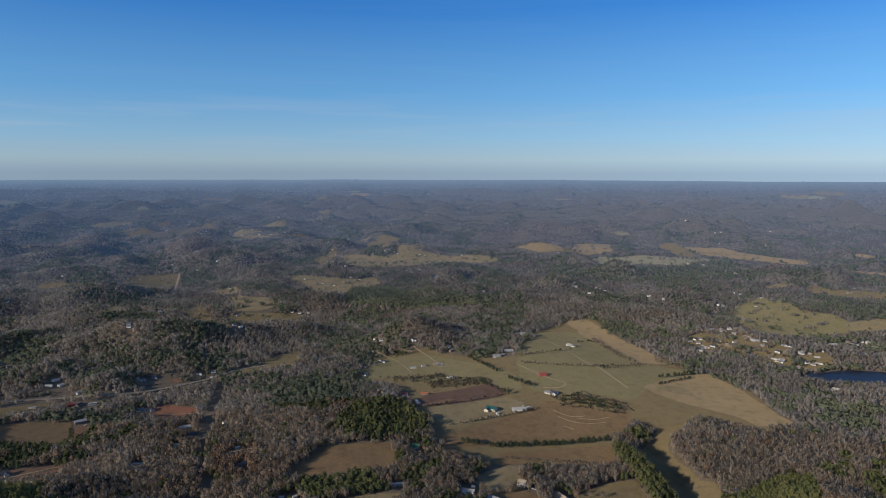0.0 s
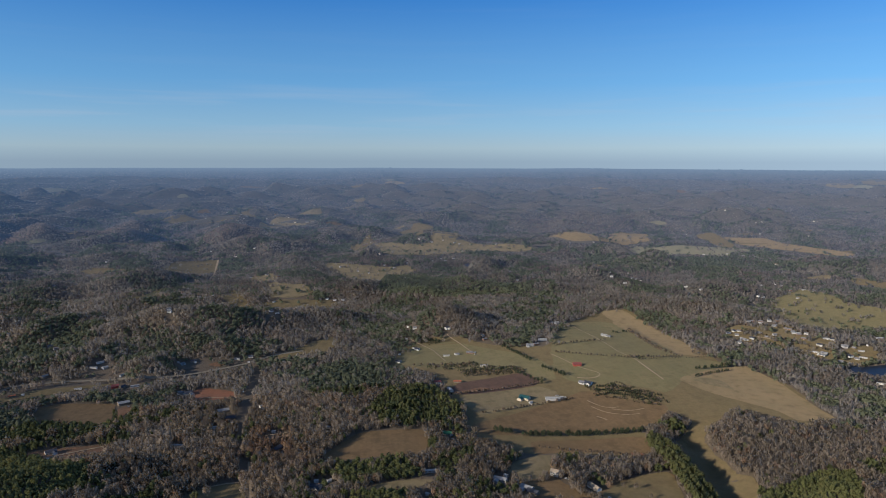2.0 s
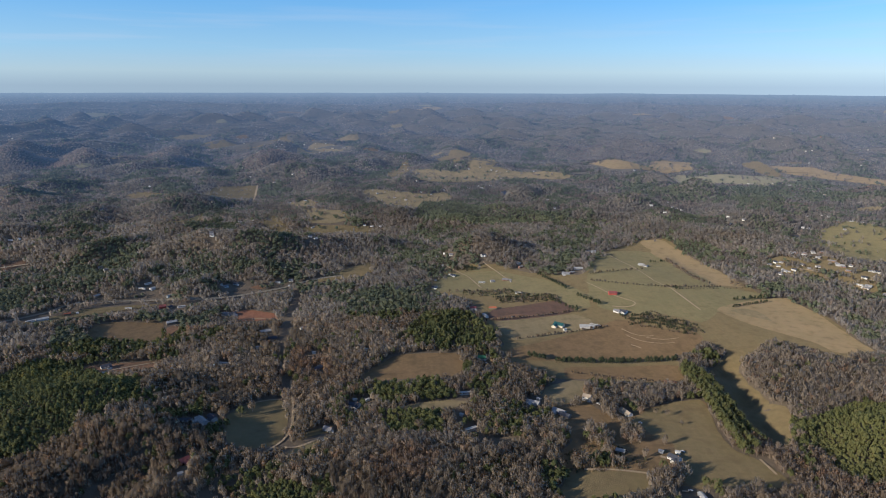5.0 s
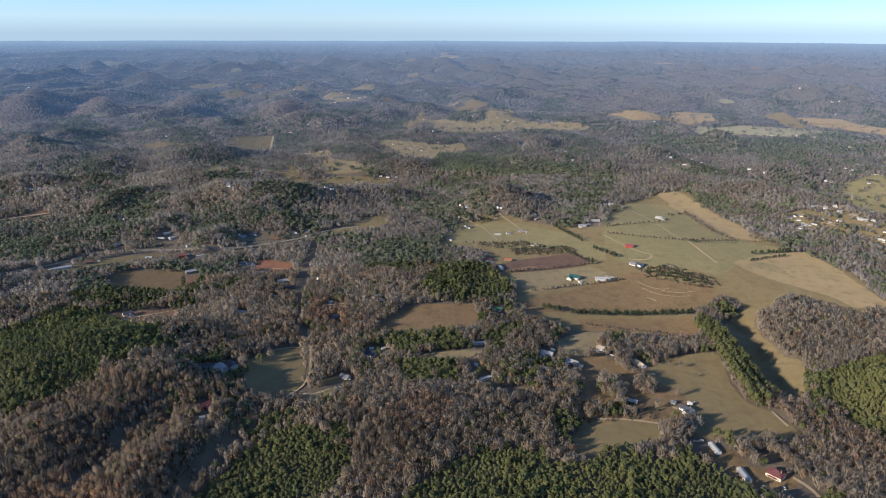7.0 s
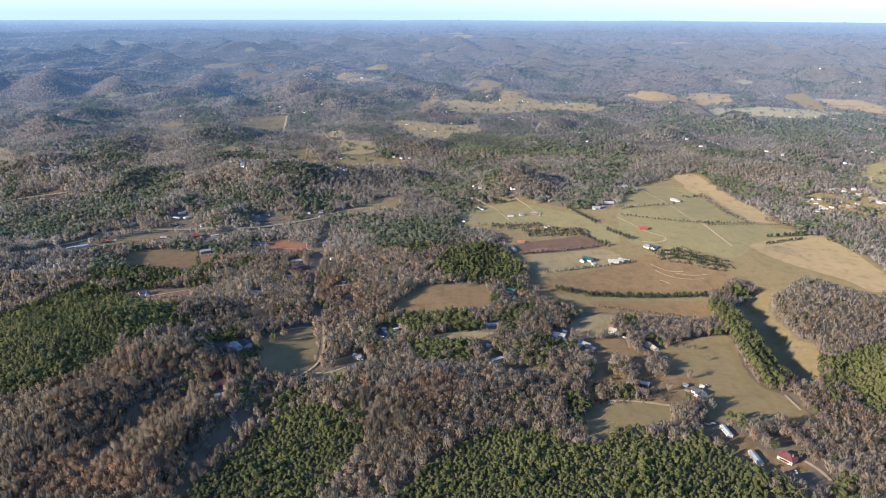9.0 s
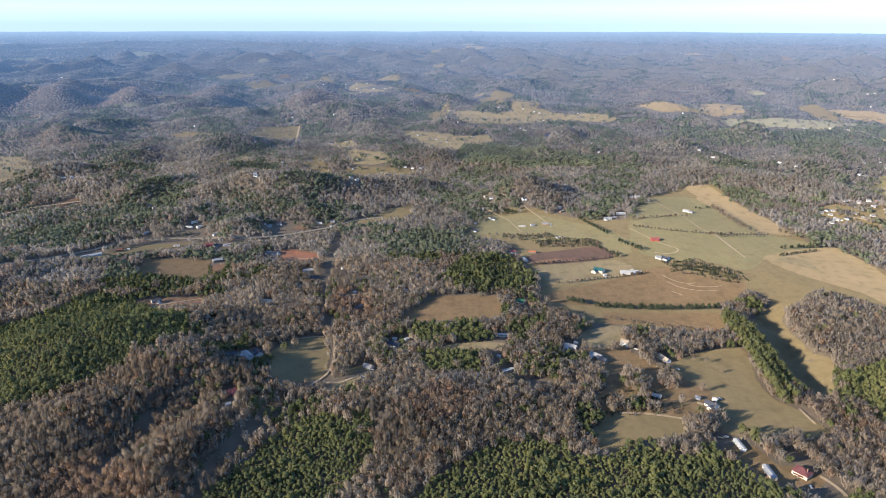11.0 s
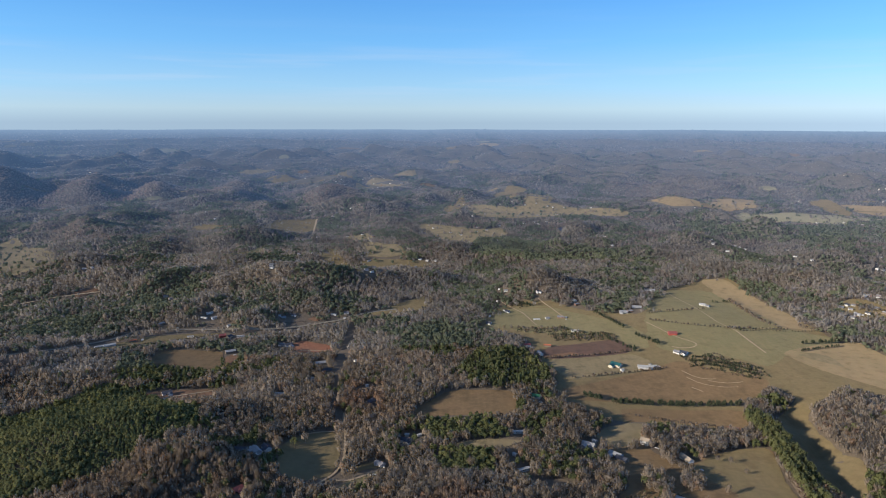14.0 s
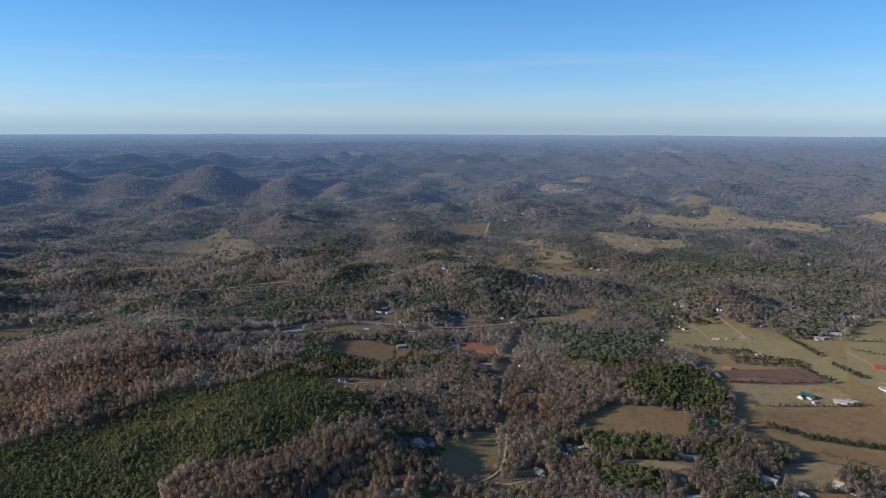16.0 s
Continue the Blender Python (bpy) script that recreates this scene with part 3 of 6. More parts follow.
LONE_TREES = [  # east, north, sort, height
    (288, 594, 'pine', 17),
    (298, 589, 'pine', 18),
    (296, 579, 'pine', 14),
    (-217, 749, 'pine', 16),
    (-208, 766, 'bare', 16),
    (288, 1165, 'cedar', 6),
    (297, 767, 'bare', 9),
    (319, 736, 'bare', 8),
    (311, 763, 'bare', 10),
    (496, 1253, 'bare', 10),
    (244, 607, 'bare', 18),
    (253, 603, 'bare', 20),
    (256, 626, 'pine', 16),
    (190, 642, 'bare', 14),
    (115, 632, 'bare', 18),
    (109, 576, 'bare', 20),
    (505, 1248, 'cedar', 8),
    (130, 649, 'bare', 17),
    (92, 564, 'bare', 17),
    (1277, 1737, 'bare', 10),
    (1289, 1718, 'bare', 10),
    (1103, 1659, 'cedar', 8),
    (1247, 1732, 'bare', 9),
    (-85, 640, 'bare', 16),
    (-2, 710, 'bare', 18),
    (-183, 649, 'bare', 17),
    (-170, 642, 'bare', 16),
    (315, 578, 'bare', 16),
    (322, 576, 'bare', 17),
    (336, 575, 'bare', 18),
    (340, 589, 'bare', 20),
    (343, 561, 'bare', 16),
    (347, 552, 'bare', 16),
    (350, 543, 'bare', 16),
    (67, 777, 'pine', 14),
    (83, 737, 'pine', 16),
    (93, 714, 'pine', 16),
    (117, 717, 'pine', 14),
]
HOUSES = [  # east, north, turn, style
    (277.0, 662.4, 7, 'car'),
    (294.4, 670.2, -44, 'car'),
    (246.6, 1061.7, -12, 'car'),
    (297.9, 1094.2, -5, 'truck'),
    (-103.7, 714.5, -36, 'car'),
    (272.5, 592.3, -5, 'car'),
    (321.4, 518.5, -92, 'car'),
    (-435.2, 869.1, 37, 'car'),
    (-252.5, 714.7, -26, 'car'),
    (189.7, 1338.6, 42, 'car'),
    (309.9, 1086.7, -1, 'truck'),
    (-415.9, 1095.7, 31, 'car'),
    (280.2, 577.6, -84, 'trailer'),
    (291.7, 535.7, -87, 'trailer_long'),
    (322.2, 536.7, -51, 'maroon'),
    (278.8, 653.0, -48, 'whitedark'),
    (269.2, 667.8, -42, 'shed'),
    (287.9, 666.5, -43, 'shed'),
    (219.5, 806.7, -35, 'two'),
    (231.7, 794.9, -46, 'truck'),
    (259.4, 767.3, -67, 'ranch'),
    (269.2, 740.6, -43, 'car'),
    (92.7, 937.4, -26, 'greenroof'),
    (98.1, 920.8, -36, 'car'),
    (239.6, 1085.9, -37, 'teal'),
    (245.9, 1068.1, 24, 'shed'),
    (287.0, 1080.5, -5, 'barn_long'),
    (303.9, 1086.3, -6, 'shed'),
    (95.7, 1158.1, 5, 'redroof'),
    (115.0, 1120.1, -72, 'trailer'),
    (132.2, 1162.5, -1, 'rustshed'),
    (370.1, 1221.2, -2, 'barn_red'),
    (355.9, 1139.7, -47, 'white'),
    (366.1, 1136.5, -38, 'whitedark'),
    (510.3, 1448.8, -49, 'white'),
    (503.7, 1459.5, -37, 'whitemetal'),
    (72.0, 1406.2, -13, 'whitedark'),
    (65.0, 1414.5, -21, 'shed'),
    (129.3, 1343.8, -0, 'trailer'),
    (152.2, 1349.4, 13, 'white'),
    (179.9, 1354.1, -13, 'brick'),
    (190.3, 1352.7, 22, 'shed'),
    (194.5, 1255.0, -1, 'trailer_s'),
    (346.9, 1405.8, -4, 'barn_long'),
    (325.4, 1374.0, 17, 'brick'),
    (310.9, 1367.1, -12, 'grey'),
    (73.0, 1524.3, -2, 'white'),
    (58.0, 1548.9, -29, 'shed'),
    (223.8, 1469.1, -57, 'white'),
    (145.2, 1493.0, 38, 'whitedark'),
    (424.8, 1581.9, -5, 'grey'),
    (411.0, 1581.5, 20, 'white'),
    (52.2, 1483.1, -15, 'shed'),
    (33.1, 1365.6, 44, 'shed'),
    (29.5, 1305.7, -11, 'whitedark'),
    (225.9, 1446.5, 35, 'brick'),
    (-443.5, 896.3, 36, 'whitedark'),
    (-284.7, 916.8, -8, 'trailer_s'),
    (-272.3, 718.1, 1, 'dark'),
    (-256.0, 724.1, -51, 'grey'),
    (-247.2, 735.6, -51, 'whitedark'),
    (-262.7, 730.2, -0, 'shed'),
    (-245.2, 632.1, 51, 'redroof2'),
    (-239.5, 604.3, 32, 'shed'),
    (-108.5, 719.9, -31, 'white'),
    (-112.0, 691.0, 19, 'truck'),
    (-84.0, 785.5, -14, 'whitedark'),
    (-84.7, 801.5, -6, 'shed'),
    (-68.9, 801.0, 35, 'shed'),
    (-256.6, 1059.4, 24, 'barn_grey'),
    (-238.1, 1024.7, 23, 'dark'),
    (-253.4, 985.9, 44, 'shed'),
    (-351.0, 1158.0, 5, 'white'),
    (-338.4, 1157.5, 38, 'whitedark'),
    (-428.1, 1108.2, 32, 'barn_grey'),
    (-199.6, 1073.6, 55, 'shed'),
    (-654.1, 1088.6, 41, 'trailer'),
    (-641.2, 1100.9, 40, 'barn_long'),
    (-522.4, 1275.1, 53, 'whitemetal'),
    (-542.2, 1273.4, -12, 'trailer'),
    (-538.5, 1294.5, 44, 'trailer'),
    (-387.4, 1297.4, 51, 'white'),
    (-397.4, 1304.8, 7, 'shed'),
    (-372.5, 1318.4, 21, 'whitedark'),
    (-471.2, 1185.8, 27, 'barn_red'),
    (-458.1, 1184.5, 67, 'dark'),
    (-438.7, 1189.7, 25, 'trailer'),
    (-528.2, 1174.7, 14, 'trailer_s'),
    (-616.8, 1135.2, 34, 'rustshed'),
    (-604.0, 1144.4, 20, 'shed'),
    (-674.5, 1415.5, 39, 'white'),
    (-612.2, 1234.5, 70, 'barn_grey'),
    (-475.7, 1233.4, 63, 'trailer_s'),
    (-161.6, 960.5, -8, 'shed'),
    (-147.5, 900.0, 58, 'dark'),
    (58.2, 815.9, 6, 'trailer_s'),
    (58.9, 713.6, 28, 'trailer_s'),
    (50.9, 752.3, -38, 'shed'),
    (145.1, 788.8, -30, 'grey'),
    (178.6, 753.1, -43, 'dark'),
    (173.6, 764.5, -43, 'grey'),
    (222.4, 665.8, -28, 'greyshed'),
    (154.5, 801.2, -47, 'shed'),
    (-266.8, 1321.3, 14, 'shed'),
    (-293.7, 1340.2, -12, 'trailer_s'),
    (-268.8, 1353.6, 10, 'white'),
    (-82.3, 966.5, -35, 'shed'),
    (819.0, 1443.9, -25, 'white'),
    (776.6, 1366.8, -40, 'white'),
    (799.5, 1379.0, -52, 'trailer_s'),
    (816.7, 1385.2, -36, 'whitedark'),
    (851.0, 1413.6, -75, 'white'),
    (892.3, 1517.0, -80, 'brick'),
    (902.7, 1499.2, -62, 'trailer_s'),
    (942.8, 1531.0, -47, 'white'),
    (960.4, 1524.8, 11, 'brick'),
    (924.1, 1393.4, -29, 'barn_long'),
    (947.4, 1392.2, -36, 'white'),
    (931.5, 1429.2, -38, 'brick'),
    (964.2, 1351.2, -19, 'white'),
    (974.6, 1346.3, -0, 'whitedark'),
    (922.0, 1307.7, -51, 'trailer_s'),
    (889.7, 1271.7, -50, 'trailer'),
    (894.5, 1256.0, -46, 'white'),
    (970.7, 1297.0, -27, 'grey'),
    (974.1, 1244.0, -33, 'trailer'),
    (912.0, 1226.0, -37, 'white'),
    (1130.3, 1400.8, -20, 'barn_long'),
    (1200.6, 1441.5, -20, 'brick'),
    (1203.2, 1426.2, -90, 'whitedark'),
    (1239.6, 1442.5, -87, 'white'),
    (1252.0, 1437.2, -76, 'whitemetal'),
    (1135.0, 1313.5, -69, 'whitemetal'),
    (1174.0, 1319.3, -71, 'white'),
    (1211.7, 1339.2, -87, 'white'),
    (888.9, 1086.8, -44, 'trailer'),
    (1192.0, 1801.3, -23, 'white'),
    (1261.5, 1880.0, 5, 'trailer'),
    (1276.8, 1855.1, -50, 'white'),
    (1126.9, 1924.3, -44, 'white'),
    (1134.2, 1910.7, -39, 'whitedark'),
    (1120.6, 1946.5, -12, 'shed'),
    (1181.4, 1975.7, -2, 'white'),
    (1233.9, 1950.5, 12, 'white'),
    (1432.3, 2422.2, -43, 'white'),
    (1448.1, 2401.1, -10, 'white'),
    (1548.7, 2449.5, -48, 'white'),
    (1376.3, 2187.0, 0, 'trailer'),
    (1444.9, 2159.1, -61, 'white'),
    (1403.9, 2121.6, 4, 'white'),
    (1657.5, 2005.8, -39, 'white'),
    (1764.9, 2046.0, -18, 'whitemetal'),
    (1737.1, 2072.2, -36, 'grey'),
    (910.4, 2354.1, -40, 'white'),
    (920.1, 2339.6, -22, 'white'),
    (928.7, 2316.8, -67, 'trailer'),
    (1027.2, 2208.9, -71, 'white'),
    (902.8, 1900.5, -22, 'trailer_s'),
    (810.9, 1908.9, -25, 'trailer_s'),
    (1205.3, 2962.2, 11, 'whitemetal'),
    (1390.5, 2772.9, -75, 'trailer'),
    (1633.4, 3463.1, -20, 'white'),
    (1493.8, 2638.5, -30, 'trailer'),
    (2406.7, 2722.8, -32, 'white'),
    (1982.7, 3397.8, -7, 'white'),
    (2011.5, 3391.3, -28, 'white'),
    (2362.5, 3477.4, -28, 'white'),
    (2095.6, 3114.6, -35, 'white'),
    (-484.0, 2158.4, 24, 'white'),
    (-445.8, 2293.1, -14, 'white'),
    (-365.8, 2191.7, 15, 'white'),
    (-396.4, 2318.4, 27, 'whitedark'),
    (-480.8, 2279.8, -19, 'shed'),
    (-303.9, 1879.6, 58, 'trailer'),
    (-266.7, 1602.0, 34, 'white'),
    (-252.5, 1600.2, 54, 'trailer_s'),
    (-160.9, 1925.3, -16, 'white'),
    (-476.2, 1517.0, 12, 'white'),
    (-666.9, 2515.1, -9, 'white'),
    (-515.2, 1905.6, -30, 'trailer_s'),
    (-826.8, 3174.1, -34, 'white'),
    (-582.2, 2814.4, -14, 'white'),
    (-603.2, 2797.7, 48, 'whitedark'),
    (-536.2, 2856.1, -23, 'white'),
    (-921.0, 2737.2, 38, 'white'),
    (-87.4, 2352.4, -23, 'white'),
    (-48.5, 2315.5, -42, 'white'),
    (6.7, 2458.0, -31, 'white'),
    (41.8, 2423.6, 17, 'white'),
    (91.6, 2508.3, -2, 'white'),
    (-16.9, 2507.9, 5, 'white'),
    (-75.0, 3155.1, -3, 'white'),
    (-56.5, 3163.5, -22, 'shed'),
    (4.7, 2388.0, -1, 'trailer_s'),
    (189.7, 2577.0, 38, 'whitedark'),
    (245.3, 2592.4, -35, 'trailer'),
    (282.0, 2635.0, 17, 'white'),
    (387.3, 2710.5, -33, 'white'),
    (347.3, 2861.0, -38, 'trailer'),
    (376.0, 2861.4, -25, 'trailer'),
    (521.8, 3045.6, -50, 'white'),
    (620.8, 2592.7, 30, 'white'),
    (452.9, 2338.6, -24, 'white'),
    (456.9, 2276.6, -44, 'white'),
    (434.7, 2115.8, -62, 'white'),
    (779.1, 2219.2, -63, 'white'),
    (887.5, 2315.7, -50, 'white'),
    (914.5, 2410.3, -29, 'white'),
    (835.0, 2496.0, -8, 'white'),
    (963.4, 2973.9, 30, 'white'),
    (99.6, 2231.8, 36, 'trailer'),
    (70.2, 2198.9, -28, 'trailer'),
    (-795.1, 3794.6, 23, 'white'),
    (-746.2, 3789.2, 53, 'white'),
    (-656.1, 3924.5, -30, 'white'),
    (-628.1, 3959.5, 44, 'white'),
    (-616.6, 4040.2, -2, 'whitedark'),
    (-542.4, 3714.6, 36, 'white'),
    (-600.9, 3684.3, -8, 'white'),
    (-438.3, 3966.9, 19, 'barn_long'),
    (-405.5, 3973.4, 7, 'barn_long'),
    (-352.0, 3864.0, -34, 'white'),
    (-426.1, 4293.9, 32, 'trailer'),
    (-860.7, 3632.4, 46, 'white'),
    (-977.3, 3816.9, 13, 'white'),
    (-935.6, 4061.6, 2, 'white'),
    (-842.4, 4112.6, 56, 'white'),
    (-556.8, 4054.9, -5, 'white'),
    (-506.1, 4058.6, 45, 'white'),
    (-1624.5, 1952.6, 32, 'whitemetal'),
    (-1616.1, 2087.6, 25, 'white'),
    (-1567.3, 2049.4, 24, 'whitedark'),
    (-1053.5, 1685.9, -12, 'white'),
    (-1051.4, 1713.1, 9, 'trailer'),
    (-1596.8, 2229.1, 9, 'white'),
    (-1625.6, 2301.9, -9, 'white'),
    (-2393.1, 2375.6, 49, 'trailer'),
    (-1873.5, 1703.3, 42, 'white'),
    (-1163.8, 1126.9, -2, 'whitemetal'),
    (-1171.1, 1179.3, 10, 'whitedark'),
    (-1161.6, 1185.9, 86, 'shed'),
    (-1051.2, 2162.0, -11, 'trailer_s'),
    (-697.4, 1440.0, 13, 'white'),
    (-1101.7, 2680.4, 67, 'white'),
    (-1216.3, 2530.9, -13, 'white'),
    (-2190.9, 2662.4, 30, 'white'),
    (-1131.9, 1790.2, 62, 'brick'),
    (-1709.5, 2212.5, -10, 'white'),
    (884.6, 1519.2, -75, 'white'),
    (910.9, 1513.0, -39, 'brick'),
    (935.6, 1516.6, -3, 'trailer_s'),
    (809.3, 1449.4, -53, 'whitedark'),
    (796.1, 1394.8, -17, 'shed'),
    (795.4, 1381.3, -70, 'grey'),
    (799.4, 1418.2, -32, 'white'),
    (925.4, 1435.6, 1, 'greyshed'),
    (926.8, 1408.4, -52, 'white'),
    (924.7, 1383.4, -16, 'brick'),
    (966.8, 1347.0, -71, 'trailer_s'),
    (922.0, 1307.7, -33, 'whitedark'),
    (886.4, 1259.3, 4, 'shed'),
    (903.1, 1264.7, -50, 'grey'),
    (969.2, 1293.1, -14, 'white'),
    (984.5, 1286.5, -67, 'greyshed'),
    (956.7, 1239.8, -31, 'white'),
    (1120.0, 1386.0, 5, 'brick'),
    (1189.6, 1429.9, -49, 'trailer_s'),
    (1205.5, 1421.7, -12, 'whitedark'),
    (1245.0, 1432.6, -66, 'shed'),
    (1121.6, 1296.1, -29, 'grey'),
    (1170.3, 1311.8, -83, 'white'),
    (848.1, 1382.6, -36, 'greyshed'),
    (872.4, 1391.1, 1, 'white'),
    (916.9, 1352.5, -54, 'brick'),
    (989.9, 1272.2, -21, 'trailer_s'),
    (951.1, 1251.6, -73, 'whitedark'),
    (1027.3, 1303.9, -37, 'shed'),
    (917.2, 1464.5, 6, 'grey'),
    (790.0, 1437.2, -44, 'white'),
    (1169.8, 1368.1, -19, 'greyshed'),
    (1227.3, 1392.3, -72, 'white'),
    (1094.6, 1329.3, -33, 'brick'),
    (-679.1, 4026.1, 79, 'whitemetal'),
    (-645.7, 4137.9, 11, 'brick'),
    (-606.5, 3977.0, 55, 'white'),
    (-554.0, 3949.8, 39, 'brick'),
    (-506.7, 3963.7, -17, 'ranch'),
    (-768.7, 3812.8, -67, 'white'),
    (-930.3, 4126.4, -52, 'whitemetal'),
    (-350.2, 2266.6, 40, 'brick'),
    (-554.6, 2302.7, -17, 'trailer_s'),
    (-152.6, 2417.7, 59, 'white'),
    (-75.7, 3327.6, 66, 'white'),
    (-11.6, 2608.5, -77, 'ranch'),
    (228.9, 2618.0, -25, 'trailer_s'),
    (170.3, 3098.8, -9, 'white'),
    (227.0, 3062.1, 19, 'white'),
    (278.6, 3075.9, -62, 'white'),
    (328.3, 3060.4, 78, 'whitedark'),
    (353.2, 3054.6, 33, 'white'),
    (405.0, 3063.3, -47, 'white'),
    (113.7, 3084.9, -79, 'white'),
    (-139.0, 1919.5, -25, 'white'),
    (-114.7, 1924.1, -38, 'whitemetal'),
    (-1299.3, 2078.3, 0, 'white'),
    (-1262.8, 2093.7, 58, 'ranch'),
    (-1044.4, 2621.1, 80, 'white'),
    (-833.4, 3126.3, -34, 'ranch'),
    (-717.3, 2865.1, -30, 'trailer_s'),
    (-961.8, 2034.1, -4, 'white'),
    (-971.2, 1586.3, 12, 'trailer_s'),
    (-957.2, 1598.3, -38, 'white'),
    (-472.8, 1508.7, -13, 'white'),
    (-487.5, 1940.7, 4, 'whitemetal'),
    (-1661.4, 2764.1, 74, 'whitedark'),
    (-2184.3, 3720.1, -80, 'whitedark'),
    (-2150.9, 3724.0, 6, 'white'),
    (774.8, 2192.1, -1, 'whitemetal'),
    (729.8, 1941.9, -2, 'trailer_s'),
    (917.8, 1973.5, 0, 'white'),
    (895.4, 1866.3, 43, 'trailer_s'),
    (934.9, 1870.3, -35, 'white'),
    (1344.1, 2690.4, -15, 'white'),
    (1356.2, 2660.8, 11, 'brick'),
    (1460.9, 2705.8, 23, 'white'),
    (1442.4, 2525.6, 60, 'brick'),
    (1512.5, 2578.7, 27, 'whitemetal'),
    (1363.7, 2276.3, 16, 'whitedark'),
    (1409.7, 2306.3, -78, 'trailer_s'),
    (1476.4, 2372.6, -69, 'ranch'),
    (1226.7, 1976.8, -34, 'whitedark'),
    (1203.8, 1908.0, -30, 'white'),
    (1223.7, 1888.1, -18, 'brick'),
    (1093.1, 1836.9, 38, 'whitemetal'),
    (1106.5, 1832.3, 51, 'whitemetal'),
    (1948.2, 3293.4, 54, 'whitemetal'),
    (1584.2, 3344.3, 38, 'white'),
    (1916.1, 3602.1, 70, 'ranch'),
    (2187.4, 3620.5, 14, 'brick'),
    (2135.7, 3485.2, -5, 'white'),
]

KNOBS = scatter_knobs()
rng = np.random.default_rng(7)


# ---- materials ----
def material(name, roughness=0.9):
    m = bpy.data.materials.new(name)
    m.use_nodes = True
    bsdf = m.node_tree.nodes["Principled BSDF"]
    bsdf.inputs["Roughness"].default_value = roughness
    bsdf.inputs["Specular IOR Level"].default_value = 0.15
    bsdf.inputs["Diffuse Roughness"].default_value = 0.5 if roughness > 0.75 else 0.2
    return m, m.node_tree.nodes, m.node_tree.links, bsdf


def mixed(nodes, links, fac, a, b, mode="MIX"):
    n = nodes.new("ShaderNodeMix")
    n.data_type, n.blend_type = "RGBA", mode
    for sock, v in ((n.inputs[0], fac), (n.inputs[6], a), (n.inputs[7], b)):
        if isinstance(v, bpy.types.NodeSocket):
            links.new(v, sock)
        elif isinstance(v, (int, float)):
            sock.default_value = v
        else:
            sock.default_value = (*v, 1)
    return n.outputs[2]


def noisy(nodes, links, size, detail=4.0, low=0.35, high=0.65, stretch=None):
    """Noise whose patches are about size metres wide, spread over 0..1."""
    co = nodes.new("ShaderNodeTexCoord")
    vec = co.outputs["Object"]
    if stretch:
        mp = nodes.new("ShaderNodeMapping")
        mp.inputs["Scale"].default_value = stretch[:3]
        mp.inputs["Rotation"].default_value = (0, 0, radians(stretch[3]))
        links.new(vec, mp.inputs[0])
        vec = mp.outputs[0]
    t = nodes.new("ShaderNodeTexNoise")
    t.inputs["Scale"].default_value, t.inputs["Detail"].default_value = 1.0 / size, detail
    links.new(vec, t.inputs["Vector"])
    r = nodes.new("ShaderNodeMapRange")
    r.inputs[1].default_value, r.inputs[2].default_value = low, high
    links.new(t.outputs["Fac"], r.inputs[0])
    return r.outputs[0]


def bumped(nodes, links, bsdf, fac, strength, distance):
    n = nodes.new("ShaderNodeBump")
    n.inputs["Strength"].default_value, n.inputs["Distance"].default_value = strength, distance
    links.new(fac, n.inputs["Height"])
    links.new(n.outputs[0], bsdf.inputs["Normal"])


def earth(name, base, patch, fleck, furrow=None):
    """Ground cover: two tones in broad patches, a third in fine flecks, rough relief."""
    m, n, l, b = material(name, 0.95)
    c = mixed(n, l, noisy(n, l, 45, 5), base, patch)
    c = mixed(n, l, noisy(n, l, 6, 6, 0.45, 0.8), c, fleck)
    if furrow is not None:
        c = mixed(n, l, noisy(n, l, 5, 2, 0.4, 0.75, (1.0, 0.05, 1.0, furrow)), c, mixed(n, l, 0.45, c, fleck))
        c = mixed(n, l, noisy(n, l, 17, 7, 0.5, 0.72), c, mixed(n, l, 0.7, c, tuple(v * 0.6 for v in patch)))
    c = mixed(n, l, noisy(n, l, 1.3, 3, 0.3, 0.7), c, mixed(n, l, 0.75, fleck, c))
    l.new(c, b.inputs["Base Color"])
    bumped(n, l, b, noisy(n, l, 1.0, 4), 0.6, 0.3)
    return m


def foliage(name, dark, light, odd, thin=0.25, gaps=0.0):
    """Twigs or needles; each tree has a tint of its own, x from dark to light, y towards the odd colour. Sprays of bare twigs let light through their gaps."""
    m, n, l, b = material(name, 0.8)
    a = n.new("ShaderNodeAttribute")
    a.attribute_name = "tint"
    s = n.new("ShaderNodeSeparateXYZ")
    l.new(a.outputs["Vector"], s.inputs[0])
    c = mixed(n, l, s.outputs[0], dark, light)
    c = mixed(n, l, s.outputs[1], c, odd)
    l.new(c, b.inputs["Base Color"])
    through_light = n.new("ShaderNodeBsdfTranslucent")
    l.new(c, through_light.inputs[0])
    both = n.new("ShaderNodeMixShader")
    both.inputs[0].default_value = thin
    l.new(b.outputs[0], both.inputs[1])
    l.new(through_light.outputs[0], both.inputs[2])
    if gaps:
        clear = n.new("ShaderNodeBsdfTransparent")
        leafy = both
        both = n.new("ShaderNodeMixShader")
        both.inputs[0].default_value = gaps
        l.new(leafy.outputs[0], both.inputs[1])
        l.new(clear.outputs[0], both.inputs[2])
    both.name = "both"
    l.new(both.outputs[0], n["Material Output"].inputs[0])
    return m


TWIG = foliage("bare_twigs", (0.215, 0.178, 0.137), (0.34, 0.284, 0.223), (0.335, 0.205, 0.13), 0.48, 0.4)
NEEDLE = foliage("pine_needles", (0.09, 0.105, 0.047), (0.172, 0.178, 0.07), (0.22, 0.203, 0.086), 0.45, 0.15)


